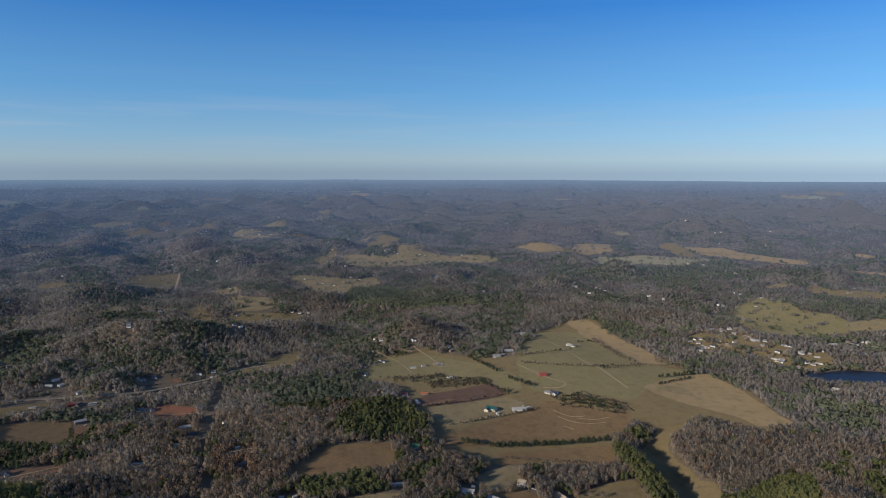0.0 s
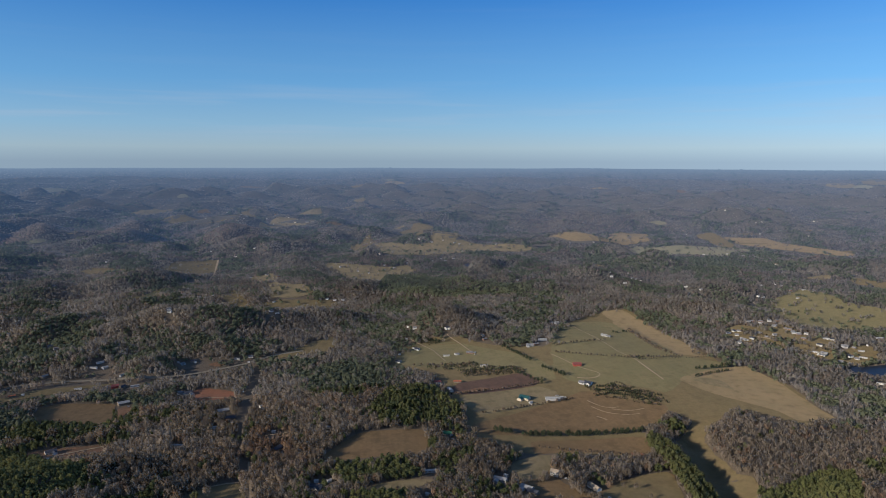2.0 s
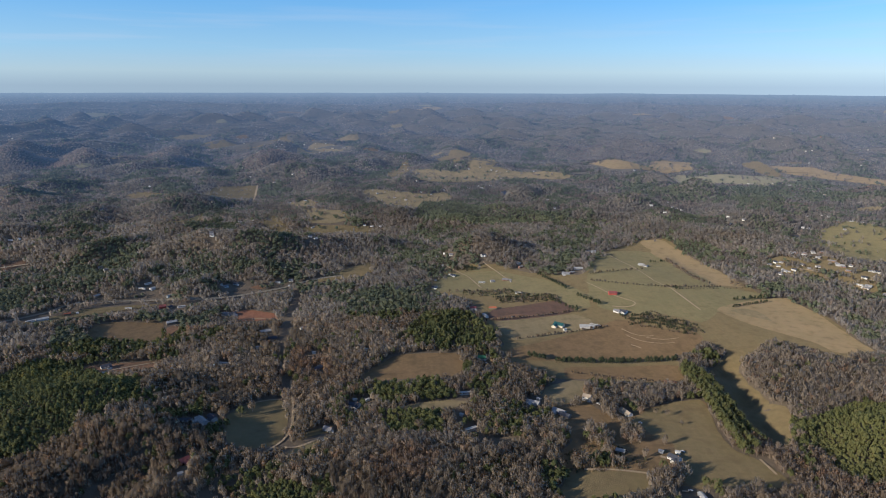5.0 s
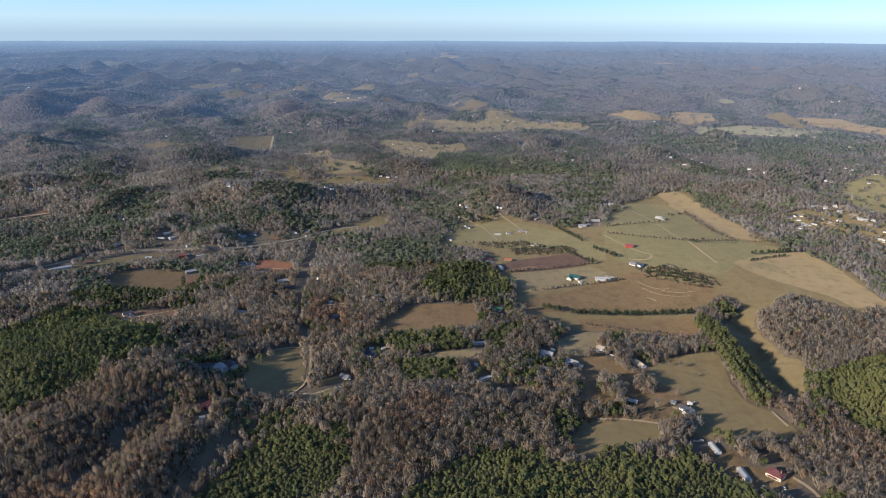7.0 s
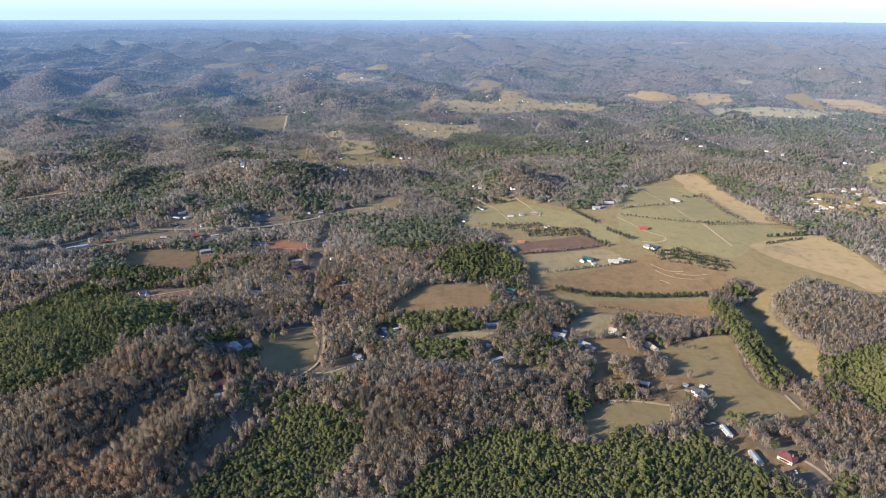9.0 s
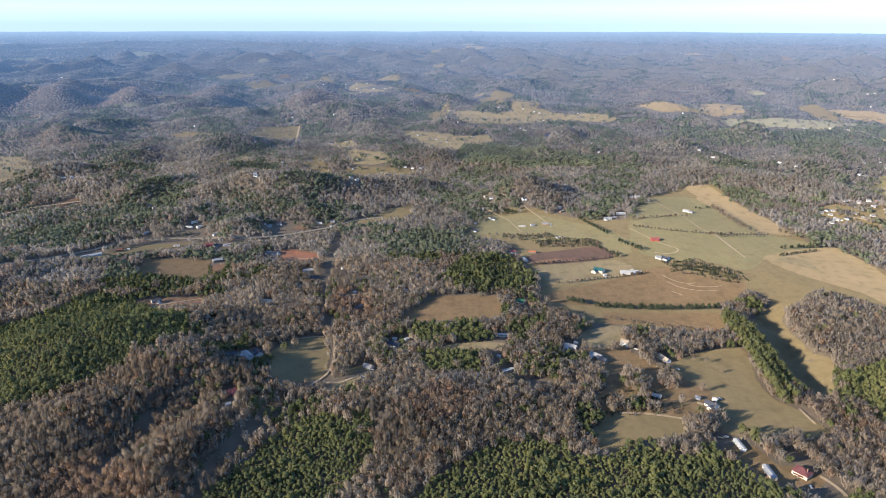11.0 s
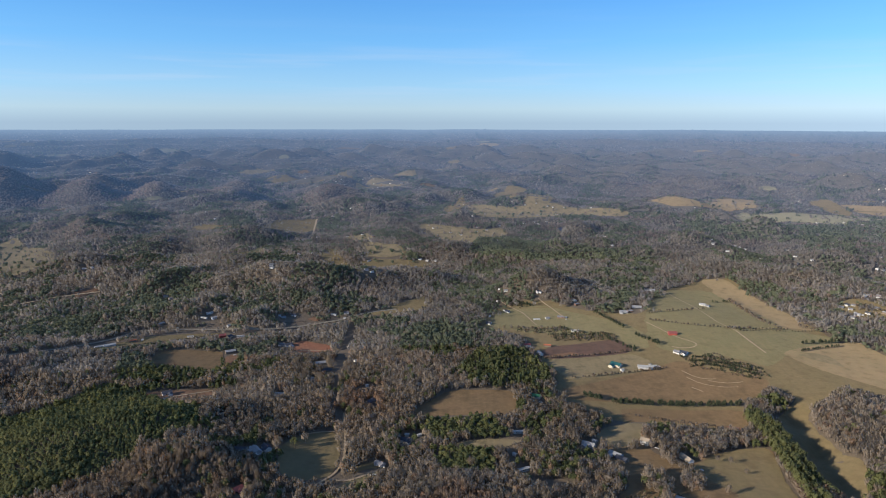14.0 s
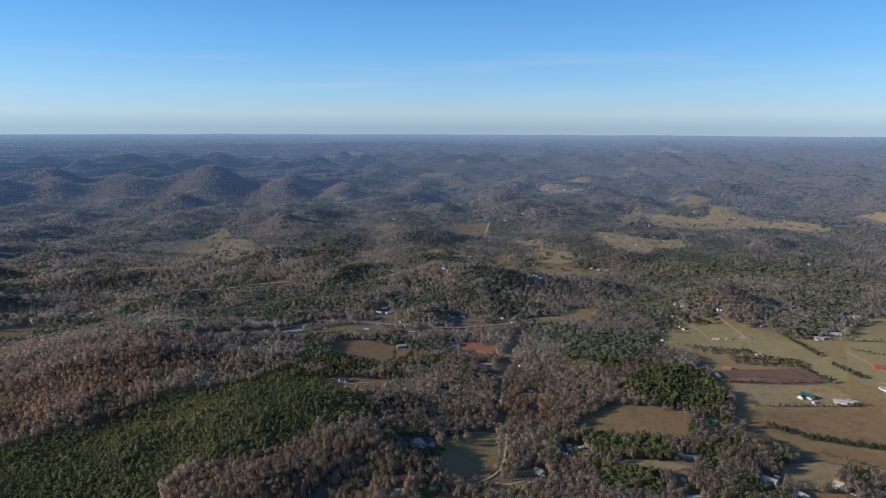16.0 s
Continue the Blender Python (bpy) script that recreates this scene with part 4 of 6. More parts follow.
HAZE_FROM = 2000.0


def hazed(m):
    """Paints haze as blue glow on far land, fields and trees, rising with distance."""
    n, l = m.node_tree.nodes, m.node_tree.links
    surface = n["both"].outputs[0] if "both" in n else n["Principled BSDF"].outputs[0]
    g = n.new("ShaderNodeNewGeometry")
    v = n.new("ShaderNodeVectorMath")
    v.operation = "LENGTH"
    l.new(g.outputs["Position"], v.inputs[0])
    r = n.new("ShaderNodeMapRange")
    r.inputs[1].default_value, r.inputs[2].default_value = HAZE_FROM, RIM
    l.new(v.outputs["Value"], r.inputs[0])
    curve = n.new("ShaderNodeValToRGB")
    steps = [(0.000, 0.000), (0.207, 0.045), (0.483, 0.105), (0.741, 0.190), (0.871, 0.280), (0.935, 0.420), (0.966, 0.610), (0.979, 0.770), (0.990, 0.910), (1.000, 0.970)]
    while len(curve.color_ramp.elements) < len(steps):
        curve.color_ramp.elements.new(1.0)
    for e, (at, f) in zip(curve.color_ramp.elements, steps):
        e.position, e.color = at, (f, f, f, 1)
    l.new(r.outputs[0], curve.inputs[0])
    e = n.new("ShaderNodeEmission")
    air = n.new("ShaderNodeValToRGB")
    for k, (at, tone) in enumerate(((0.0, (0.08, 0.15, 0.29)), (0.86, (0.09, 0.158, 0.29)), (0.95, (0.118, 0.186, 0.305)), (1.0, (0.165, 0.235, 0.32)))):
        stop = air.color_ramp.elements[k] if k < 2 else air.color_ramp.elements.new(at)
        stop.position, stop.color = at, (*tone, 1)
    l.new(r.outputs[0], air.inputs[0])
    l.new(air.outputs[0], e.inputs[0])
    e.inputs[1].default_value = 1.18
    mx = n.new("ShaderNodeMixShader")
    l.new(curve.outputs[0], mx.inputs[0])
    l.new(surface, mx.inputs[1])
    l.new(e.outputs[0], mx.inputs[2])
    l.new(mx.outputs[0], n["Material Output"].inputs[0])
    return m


EARTHS = {
    "litter": ((0.098, 0.079, 0.059), (0.080, 0.067, 0.050), (0.125, 0.096, 0.070)),
    "brown": ((0.129, 0.085, 0.045), (0.098, 0.069, 0.036), (0.156, 0.106, 0.056), 20),
    "tan": ((0.158, 0.126, 0.072), (0.124, 0.104, 0.058), (0.188, 0.148, 0.086), 70),
    "olive": ((0.138, 0.107, 0.055), (0.154, 0.114, 0.060), (0.112, 0.091, 0.045), 35),
    "green": ((0.146, 0.126, 0.065), (0.168, 0.138, 0.072), (0.118, 0.108, 0.053), 50),
    "straw": ((0.198, 0.152, 0.083), (0.166, 0.134, 0.072), (0.222, 0.155, 0.088), 30),
    "plough": ((0.080, 0.055, 0.044), (0.066, 0.047, 0.037), (0.115, 0.066, 0.046), 80),
    "clay": ((0.140, 0.081, 0.049), (0.106, 0.068, 0.041), (0.183, 0.104, 0.064)),
    "red": ((0.174, 0.075, 0.044), (0.132, 0.070, 0.044), (0.212, 0.098, 0.060)),
    "grey": ((0.170, 0.157, 0.102), (0.140, 0.136, 0.085), (0.196, 0.170, 0.115)),
    "asphalt": ((0.170, 0.145, 0.111), (0.136, 0.119, 0.093), (0.204, 0.178, 0.136)),
    "dirt": ((0.255, 0.196, 0.128), (0.204, 0.157, 0.102), (0.306, 0.238, 0.162)),
}
GROUND = {k: earth(k + "_ground", *v) for k, v in EARTHS.items()}
# far copies of the ground covers, with the painted haze glow mixed in
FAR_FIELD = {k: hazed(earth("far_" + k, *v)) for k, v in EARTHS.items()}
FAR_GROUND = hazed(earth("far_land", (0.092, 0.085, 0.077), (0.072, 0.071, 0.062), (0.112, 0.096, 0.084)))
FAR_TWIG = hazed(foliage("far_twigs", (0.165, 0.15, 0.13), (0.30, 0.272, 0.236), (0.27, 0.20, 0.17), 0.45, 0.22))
# greyer copies of twigs and needles; mid-distance haze is put into their colour
HAZE_GREY_TWIG = foliage("haze_grey_twigs", (0.215, 0.192, 0.166), (0.345, 0.312, 0.272), (0.32, 0.24, 0.195), 0.48, 0.36)
HAZE_GREY_NEEDLE = foliage("haze_grey_needles", (0.125, 0.142, 0.094), (0.205, 0.22, 0.135), (0.215, 0.21, 0.125), 0.45, 0.12)
CEDAR = foliage("cedar_needles", (0.045, 0.055, 0.03), (0.075, 0.085, 0.045), (0.10, 0.09, 0.05), 0.3)
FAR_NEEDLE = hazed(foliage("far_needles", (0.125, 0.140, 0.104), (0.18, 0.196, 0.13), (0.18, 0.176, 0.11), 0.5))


# ---- land ----
def mesh_of(name, verts, faces, mat, smooth=False):
    me = bpy.data.meshes.new(name)
    me.from_pydata(verts, [], faces)
    me.materials.append(mat)
    if smooth:
        me.shade_smooth()
    return me


def polar_sheet(name, radii, mat, step):
    turns = np.radians(np.concatenate([np.arange(-66, 44, step), np.arange(44, 294, 5)]))
    r, a = np.meshgrid(radii, turns, indexing="ij")
    x, y = r * np.sin(a), r * np.cos(a)
    z = height(x, y)
    k, n = len(radii), len(turns)
    idx = np.arange(k * n).reshape(k, n)
    nxt = np.roll(idx, -1, axis=1)
    quads = np.stack([idx[:-1], nxt[:-1], nxt[1:], idx[1:]], -1).reshape(-1, 4)
    me = bpy.data.meshes.new(name)
    me.vertices.add(k * n)
    me.vertices.foreach_set("co", np.stack([x, y, z], -1).astype(np.float32).ravel())
    me.loops.add(len(quads) * 4)
    me.loops.foreach_set("vertex_index", quads[:, ::-1].astype(np.int32).ravel())
    me.polygons.add(len(quads))
    me.polygons.foreach_set("loop_start", np.arange(0, len(quads) * 4, 4, dtype=np.int32))
    me.update(calc_edges=True)
    me.materials.append(mat)
    me.shade_smooth()
    return new(name, me)


near_radii = np.concatenate([[0.01, 60, 150], np.geomspace(330, HAZE_FROM, 180)])
tagged(polar_sheet("ground", near_radii, GROUND["litter"], 0.3), "brown leaf litter under the winter woods", "ground", kind="structure")
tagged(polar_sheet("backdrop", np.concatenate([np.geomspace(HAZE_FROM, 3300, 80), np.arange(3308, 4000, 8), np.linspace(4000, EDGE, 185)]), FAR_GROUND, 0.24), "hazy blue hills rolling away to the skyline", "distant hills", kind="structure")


def drape(x, y, lift):
    return float(height(x, y)) + lift + 0.00025 * math.hypot(x, y)


def sheet(name, outline, mat, lift=0.25, step=None):
    """A level outline cut into cells and laid over the land."""
    bm = bmesh.new()
    bm.faces.new([bm.verts.new((x, y, 0)) for x, y in outline])
    xs, ys = [p[0] for p in outline], [p[1] for p in outline]
    step = step or max(11.0, math.hypot(xs[0], ys[0]) * 0.013)
    for axis, lo, hi in ((0, min(xs), max(xs)), (1, min(ys), max(ys))):
        q = lo + step
        while q < hi:
            co, no = [0, 0, 0], [0, 0, 0]
            co[axis], no[axis] = q, 1
            bmesh.ops.bisect_plane(bm, geom=bm.faces[:] + bm.edges[:] + bm.verts[:], plane_co=co, plane_no=no)
            q += step
    for v in bm.verts:
        v.co.z = drape(v.co.x, v.co.y, lift)
    bmesh.ops.recalc_face_normals(bm, faces=bm.faces)
    if sum(f.normal.z for f in bm.faces) < 0:
        bmesh.ops.reverse_faces(bm, faces=bm.faces)
    me = bpy.data.meshes.new(name)
    bm.to_mesh(me)
    bm.free()
    me.materials.append(mat)
    me.shade_smooth()
    return new(name, me)


def rounded(outline, seed=0, rough=0.03):
    """The outline with its corners cut twice and its edges a little uneven."""
    p = np.array(outline, float)
    for _ in range(2):
        q = np.roll(p, -1, axis=0)
        p = np.stack([0.88 * p + 0.12 * q, 0.12 * p + 0.88 * q], 1).reshape(-1, 2)
    g = np.random.default_rng(seed)
    size = np.hypot(*np.ptp(p, axis=0))
    k = np.arange(len(p)) * (6.283 / len(p))
    wave = sum(np.stack([np.sin(f * k + g.uniform(0, 6.28)), np.sin(f * k + g.uniform(0, 6.28))], 1) / f for f in (3, 5, 8, 11))
    slow = 0.045 * size if np.hypot(*p.mean(axis=0)) > 1500 else 0.006 * size
    return [tuple(v) for v in p + slow * wave * 0.6 + g.normal(0, rough * 0.1 * size, p.shape)]


FIELD_LABELS = {"brown": "brown dormant winter pasture", "tan": "tan dry grass field", "olive": "olive winter grass meadow", "green": "dull green grazed pasture",
                "straw": "straw coloured mown field", "plough": "dark brown ploughed field", "clay": "bare brown clay ground", "red": "bare red clay yard", "litter": "rough brown brushy clearing",
                "grey": "pale grey-green flat meadow"}
for i, (name, (kind, outline)) in enumerate(FIELDS.items()):
    far = math.hypot(*outline[0]) > HAZE_FROM
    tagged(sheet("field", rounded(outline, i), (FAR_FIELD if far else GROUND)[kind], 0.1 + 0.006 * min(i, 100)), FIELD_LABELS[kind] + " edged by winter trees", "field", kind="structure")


def ribbon(name, line, width, mat, lift):
    p = np.array(line, float)
    t = np.concatenate([[0], np.cumsum(np.hypot(*np.diff(p, axis=0).T))])
    s = np.arange(0, t[-1], 5.0)
    k = np.ones(7) / 7
    xy = np.stack([np.interp(s, t, p[:, i]) for i in (0, 1)], 1)
    pad = np.concatenate([np.repeat(xy[:1], 3, 0), xy, np.repeat(xy[-1:], 3, 0)])
    xy = np.stack([np.convolve(pad[:, i], k, "valid") for i in (0, 1)], 1)
    d = np.gradient(xy, axis=0)
    d /= np.hypot(*d.T)[:, None] + 1e-9
    side = np.stack([-d[:, 1], d[:, 0]], 1) * width / 2
    verts, faces = [], []
    for c, o in zip(xy, side):
        for q in (c + o, c, c - o):
            verts.append((q[0], q[1], drape(q[0], q[1], lift)))
    for i in range(len(xy) - 1):
        for j in (0, 1):
            faces.append((3 * i + j, 3 * i + j + 1, 3 * i + j + 4, 3 * i + j + 3))
    me = mesh_of(name, verts, faces, mat, True)
    return new(name, me), xy


fg = np.random.default_rng(77)
for i in range(105):  # pastures and clearings glimpsed between the distant ridges
    r, a = fg.uniform(3300, 4760), radians(fg.uniform(-56, 42))
    w, d = fg.uniform(30, 95), fg.uniform(8, 20)
    ring = []
    for k in range(9):
        t = k * 0.698
        q = (1 + fg.normal(0, 0.12))
        u, v = w * math.cos(t) * q, d * math.sin(t) * q
        ring.append((r * math.sin(a) + u * math.cos(a) + v * math.sin(a), r * math.cos(a) - u * math.sin(a) + v * math.cos(a)))
    FIELDS["far_%d" % i] = (("tan", "olive", "brown", "straw", "grey")[i % 5], ring)
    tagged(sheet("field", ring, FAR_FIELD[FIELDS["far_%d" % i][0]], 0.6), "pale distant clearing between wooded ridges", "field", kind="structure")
ROAD_LINES = []
for i, (name, (width, kind, line)) in enumerate(ROADS.items()):
    far = math.hypot(*line[0]) > HAZE_FROM
    ob, xy = ribbon("road" if kind == "asphalt" else "dirt_track", line, width, (FAR_FIELD if far else GROUND)[kind], 0.72 + 0.01 * i)
    tagged(ob, "grey worn asphalt country road" if kind == "asphalt" else "rough brushy cut between the woods" if kind == "litter" else "pale dirt farm track", "road", kind="structure")
    if kind != "litter":
        ROAD_LINES.append((xy, width))

m, n, l, b = material("lake_water", 0.35)
l.new(mixed(n, l, noisy(n, l, 30, 3), (0.010, 0.014, 0.024), (0.014, 0.018, 0.03)), b.inputs["Base Color"])
b.inputs["Specular IOR Level"].default_value = 0.08
bumped(n, l, b, noisy(n, l, 2.0, 3), 0.15, 0.1)
for name, outline in WATER.items():
    xs = np.array(outline)
    ob = sheet("lake" if name == "lake" else "pond", rounded(outline), m, 0)
    level = float(np.median(height(xs[:, 0], xs[:, 1]))) + 0.4
    for v in ob.data.vertices:
        v.co.z = level
    tagged(ob, "dark blue still water among the trees", "lake" if name == "lake" else "pond", kind="structure")


# ---- woods ----
def inside(x, y, outline):
    p = np.array(outline, float)
    hit = np.zeros(x.shape, bool)
    lo, hi = p.min(0), p.max(0)
    box = (x > lo[0]) & (x < hi[0]) & (y > lo[1]) & (y < hi[1])
    bx, by = x[box], y[box]
    h = np.zeros(bx.shape, bool)
    for (x0, y0), (x1, y1) in zip(p, np.roll(p, -1, axis=0)):
        if y0 != y1:
            h ^= ((y0 > by) != (y1 > by)) & (bx < (x1 - x0) * (by - y0) / (y1 - y0) + x0)
    hit[box] = h
    return hit


def crown(g, facets, lobes, wide, tall, mid, size, long=1.0, up=0.35):
    """A crown of overlapping rounded lobes, cut into many loose facets with gaps between them: triangles and their soft normals."""
    centre = np.array([0, 0, mid])
    balls = []
    for k in range(lobes):
        az, q = k * 2.4 + g.uniform(-0.6, 0.6), (k + g.uniform(0.2, 0.8)) / lobes
        out = math.sqrt(1 - 0.85 * q) * 0.56 if lobes > 1 else 0.0
        rise = (0.62 * q - 0.22) if lobes > 1 else 0.0
        balls.append((np.array([math.cos(az) * out * wide, math.sin(az) * out * wide, mid + rise * tall]), g.uniform(0.52, 0.68) if lobes > 1 else 0.95))
    tri, nor = [], []
    for k in range(facets):
        c, share = balls[k % lobes]
        j = k // lobes
        many = max(1, facets // lobes)
        ct = 1 - 1.5 * (j + g.uniform(0.1, 0.9)) / many
        st, az = math.sqrt(max(0.0, 1 - ct * ct)), j * 2.4 + g.uniform(-0.5, 0.5) + k
        d = np.array([math.cos(az) * st, math.sin(az) * st, ct])
        p = c + d * (wide, wide, tall) * share * g.uniform(0.8, 1.08)
        n = d + g.normal(0, 0.32, 3)
        n /= np.linalg.norm(n)
        u = np.cross(n, (0, 0, 1)) + 1e-4
        u /= np.linalg.norm(u)
        v = np.cross(n, u)
        w = size * g.uniform(0.7, 1.3)
        t0 = g.uniform(0, 6.28)
        if long > 1:
            t0 = 1.57 + g.normal(0, 0.3) + (3.14 if g.uniform() < 0.3 else 0)
        corners = []
        for i in range(3):
            f = w * g.uniform(0.75, 1.25)
            corners.append(p + u * math.cos(t0 + 2.09 * i) * f / math.sqrt(long) + v * math.sin(t0 + 2.09 * i) * f * math.sqrt(long))
        if np.dot(np.cross(corners[1] - corners[0], corners[2] - corners[0]), d) < 0:
            corners.reverse()
        tri.append(corners)
        soft = []
        for q in corners:
            m = 0.7 * (q - c) / (np.linalg.norm(q - c) + 1e-6) + 0.35 * (q - centre) / (np.linalg.norm(q - centre) + 1e-6) + np.array([0, 0, up]) + 0.25 * n
            soft.append(m / np.linalg.norm(m))
        nor.append(soft)
    return tri, nor


def stem(g, a, b, w, sides=3):
    """A tapering trunk or limb of a few facets."""
    a, b = np.array(a, float), np.array(b, float)
    d = (b - a) / np.linalg.norm(b - a)
    u = np.cross(d, (0.3, 0.9, 0.1))
    u /= np.linalg.norm(u)
    v = np.cross(d, u)
    ring = [(math.cos(6.283 * i / sides) * u + math.sin(6.283 * i / sides) * v) for i in range(sides)]
    if sides == 2:
        return [(a + ring[0] * w, a - ring[0] * w, b)], [(v, v, v)]
    return ([(a + ring[i] * w, a + ring[(i + 1) % sides] * w, b) for i in range(sides)],
            [(ring[i], ring[(i + 1) % sides], ring[i]) for i in range(sides)])


def joined(pieces):
    return np.array([t for p in pieces for t in p[0]], dtype=float), np.array([n for p in pieces for n in p[1]], dtype=float)


def sprays(g, blades, wide, tall, mid, w, h):
    """A leafless crown: upright sprays of fine twigs that fill a rounded form, leaning outwards towards its rim."""
    tri, nor = [], []
    for k in range(blades):
        q = (k + g.uniform(0.1, 0.9)) / blades
        az = k * 2.4 + g.uniform(-0.5, 0.5)
        ct = 1 - 1.65 * q
        st = math.sqrt(max(0.0, 1 - ct * ct))
        d = np.array([math.cos(az) * st, math.sin(az) * st, ct])
        p = np.array([0, 0, mid]) + d * (wide, wide, tall) * g.uniform(0.55, 1.0)
        axis = np.array([0, 0, 1.0]) + 0.4 * d * (1, 1, 0) + g.normal(0, 0.16, 3)
        axis *= h * g.uniform(0.75, 1.3) / np.linalg.norm(axis)
        turn = g.uniform(0, 6.283)
        side = np.array([math.cos(turn), math.sin(turn), 0]) * w * g.uniform(0.7, 1.3) * 0.5
        if g.uniform() < 0.62:
            corners = [p - 0.5 * axis - side, p - 0.5 * axis + side, p + 0.5 * axis]
        else:
            corners = [p + 0.45 * axis + side, p + 0.45 * axis - side, p - 0.55 * axis]
        if np.dot(np.cross(corners[1] - corners[0], corners[2] - corners[0]), d + (0, 0, 0.2)) < 0:
            corners.reverse()
        tri.append(corners)
        m = d * (0.75, 0.75, 0.5) + np.array([0, 0, 0.45]) + g.normal(0, 0.15, 3)
        nor.append([m / np.linalg.norm(m)] * 3)
    return tri, nor


def bare_tree(g, limbs, blades, w, h, wide=0.27):
    """A leafless tree one unit high: trunk, rising limbs and a crown of twig sprays."""
    top = np.array([g.normal(0, 0.03), g.normal(0, 0.03), 0.8])
    pieces = [stem(g, (0, 0, 0), top, 0.02)]
    for k in range(limbs):
        t = 0.3 + 0.5 * (k + g.uniform(0, 1)) / limbs
        az = k * 2.4 + g.uniform(-0.5, 0.5)
        reach = g.uniform(0.6, 0.9) * wide
        pieces.append(stem(g, top * t, (math.cos(az) * reach, math.sin(az) * reach, g.uniform(0.6, 0.88)), 0.012, 2))
    pieces.append(sprays(g, blades, wide * g.uniform(0.8, 1.2), g.uniform(0.34, 0.42), 0.56, w, h))
    return joined(pieces)


def pine_tree(g, facets, lobes, size, wide=0.3, tall=0.4):
    """A pine one unit high: trunk and a rounded crown of needle tufts."""
    return joined([stem(g, (0, 0, 0), (0, 0, 0.9), 0.02), crown(g, facets, lobes, wide * g.uniform(0.85, 1.15), tall, 0.58, size, 1.0, 0.9)])


def cedar_tree(g, facets, size, wide=0.28):
    """A cedar one unit high: a trunk under a close, tapering crown."""
    return joined([stem(g, (0, 0, 0), (0, 0, 0.9), 0.02), crown(g, facets, 1, wide, 0.46, 0.5, size), crown(g, facets // 2, 1, wide * 0.55, 0.3, 0.72, size * 0.8)])


def clump(g, blades, w, h, wide=0.4):
    """Leafless crowns seen from afar, one unit high."""
    return joined([sprays(g, blades, wide * g.uniform(0.85, 1.15), 0.42, 0.5, w, h)])


def dark_clump(g, facets, lobes, size, wide=0.4):
    """Pine crowns seen from afar, one unit high."""
    return joined([crown(g, facets, lobes, wide * g.uniform(0.85, 1.15), 0.44, 0.5, size, 1.3, 0.6)])


def forest(name, label, shapes, x, y, z, tall, tint, mat, category="trees"):
    """All trees of one kind and range as one mesh."""
    parts, tints, normals = [], [], []
    pick = rng.integers(len(shapes), size=len(x))
    turn = rng.uniform(0, 6.283, len(x))
    for i, (shape, soft) in enumerate(shapes):
        k = pick == i
        c, s = np.cos(turn[k])[:, None, None], np.sin(turn[k])[:, None, None]
        px, py, pz = shape[None, :, :, 0], shape[None, :, :, 1], shape[None, :, :, 2]
        h = tall[k][:, None, None]
        wx = (px * c - py * s) * h + x[k][:, None, None]
        wy = (px * s + py * c) * h + y[k][:, None, None]
        wz = pz * h + z[k][:, None, None] - 0.3
        parts.append(np.stack([wx, wy, wz], -1).reshape(-1, 3))
        nx, ny, nz = soft[None, :, :, 0], soft[None, :, :, 1], soft[None, :, :, 2]
        normals.append(np.stack([nx * c - ny * s, nx * s + ny * c, nz + 0 * c], -1).reshape(-1, 3))
        tints.append(np.repeat(tint[k], shape.shape[0] * 3, axis=0))
    co = np.concatenate(parts).astype(np.float32)
    tv = np.concatenate(tints).astype(np.float32)
    nt = len(co) // 3
    me = bpy.data.meshes.new(name)
    me.vertices.add(len(co))
    me.vertices.foreach_set("co", co.ravel())
    me.loops.add(len(co))
    me.loops.foreach_set("vertex_index", np.arange(len(co), dtype=np.int32))
    me.polygons.add(nt)
    me.polygons.foreach_set("loop_start", np.arange(0, len(co), 3, dtype=np.int32))
    me.update(calc_edges=True)
    at = me.attributes.new("tint", "FLOAT_VECTOR", "POINT")
    at.data.foreach_set("vector", tv.ravel())
    at = me.attributes.new("custom_normal", "FLOAT_VECTOR", "CORNER")
    at.data.foreach_set("vector", np.concatenate(normals).astype(np.float32).ravel())
    me.update()
    me.materials.append(mat)
    return tagged(new(name, me), label, category, kind="stuff")


def lumps(x, y, size, seed):
    """Smooth patchy values from 0 to 1."""
    g = np.random.default_rng(seed)
    v = 0
    for k in range(7):
        a, f = g.uniform(0, 6.28), g.uniform(0.6, 1.7) * 6.28 / size
        v = v + np.sin(f * (x * math.cos(a) + y * math.sin(a)) + g.uniform(0, 6.28))
    return np.clip(0.5 + v / 7.0, 0, 1)


OPEN = [rounded(o, i) for i, (name, (k, o)) in enumerate(FIELDS.items()) if not name.startswith(("scrub", "cut"))]
SCRUB = [o for name, (k, o) in FIELDS.items() if name.startswith("scrub")]
SHORES = [rounded(o) for o in WATER.values()]


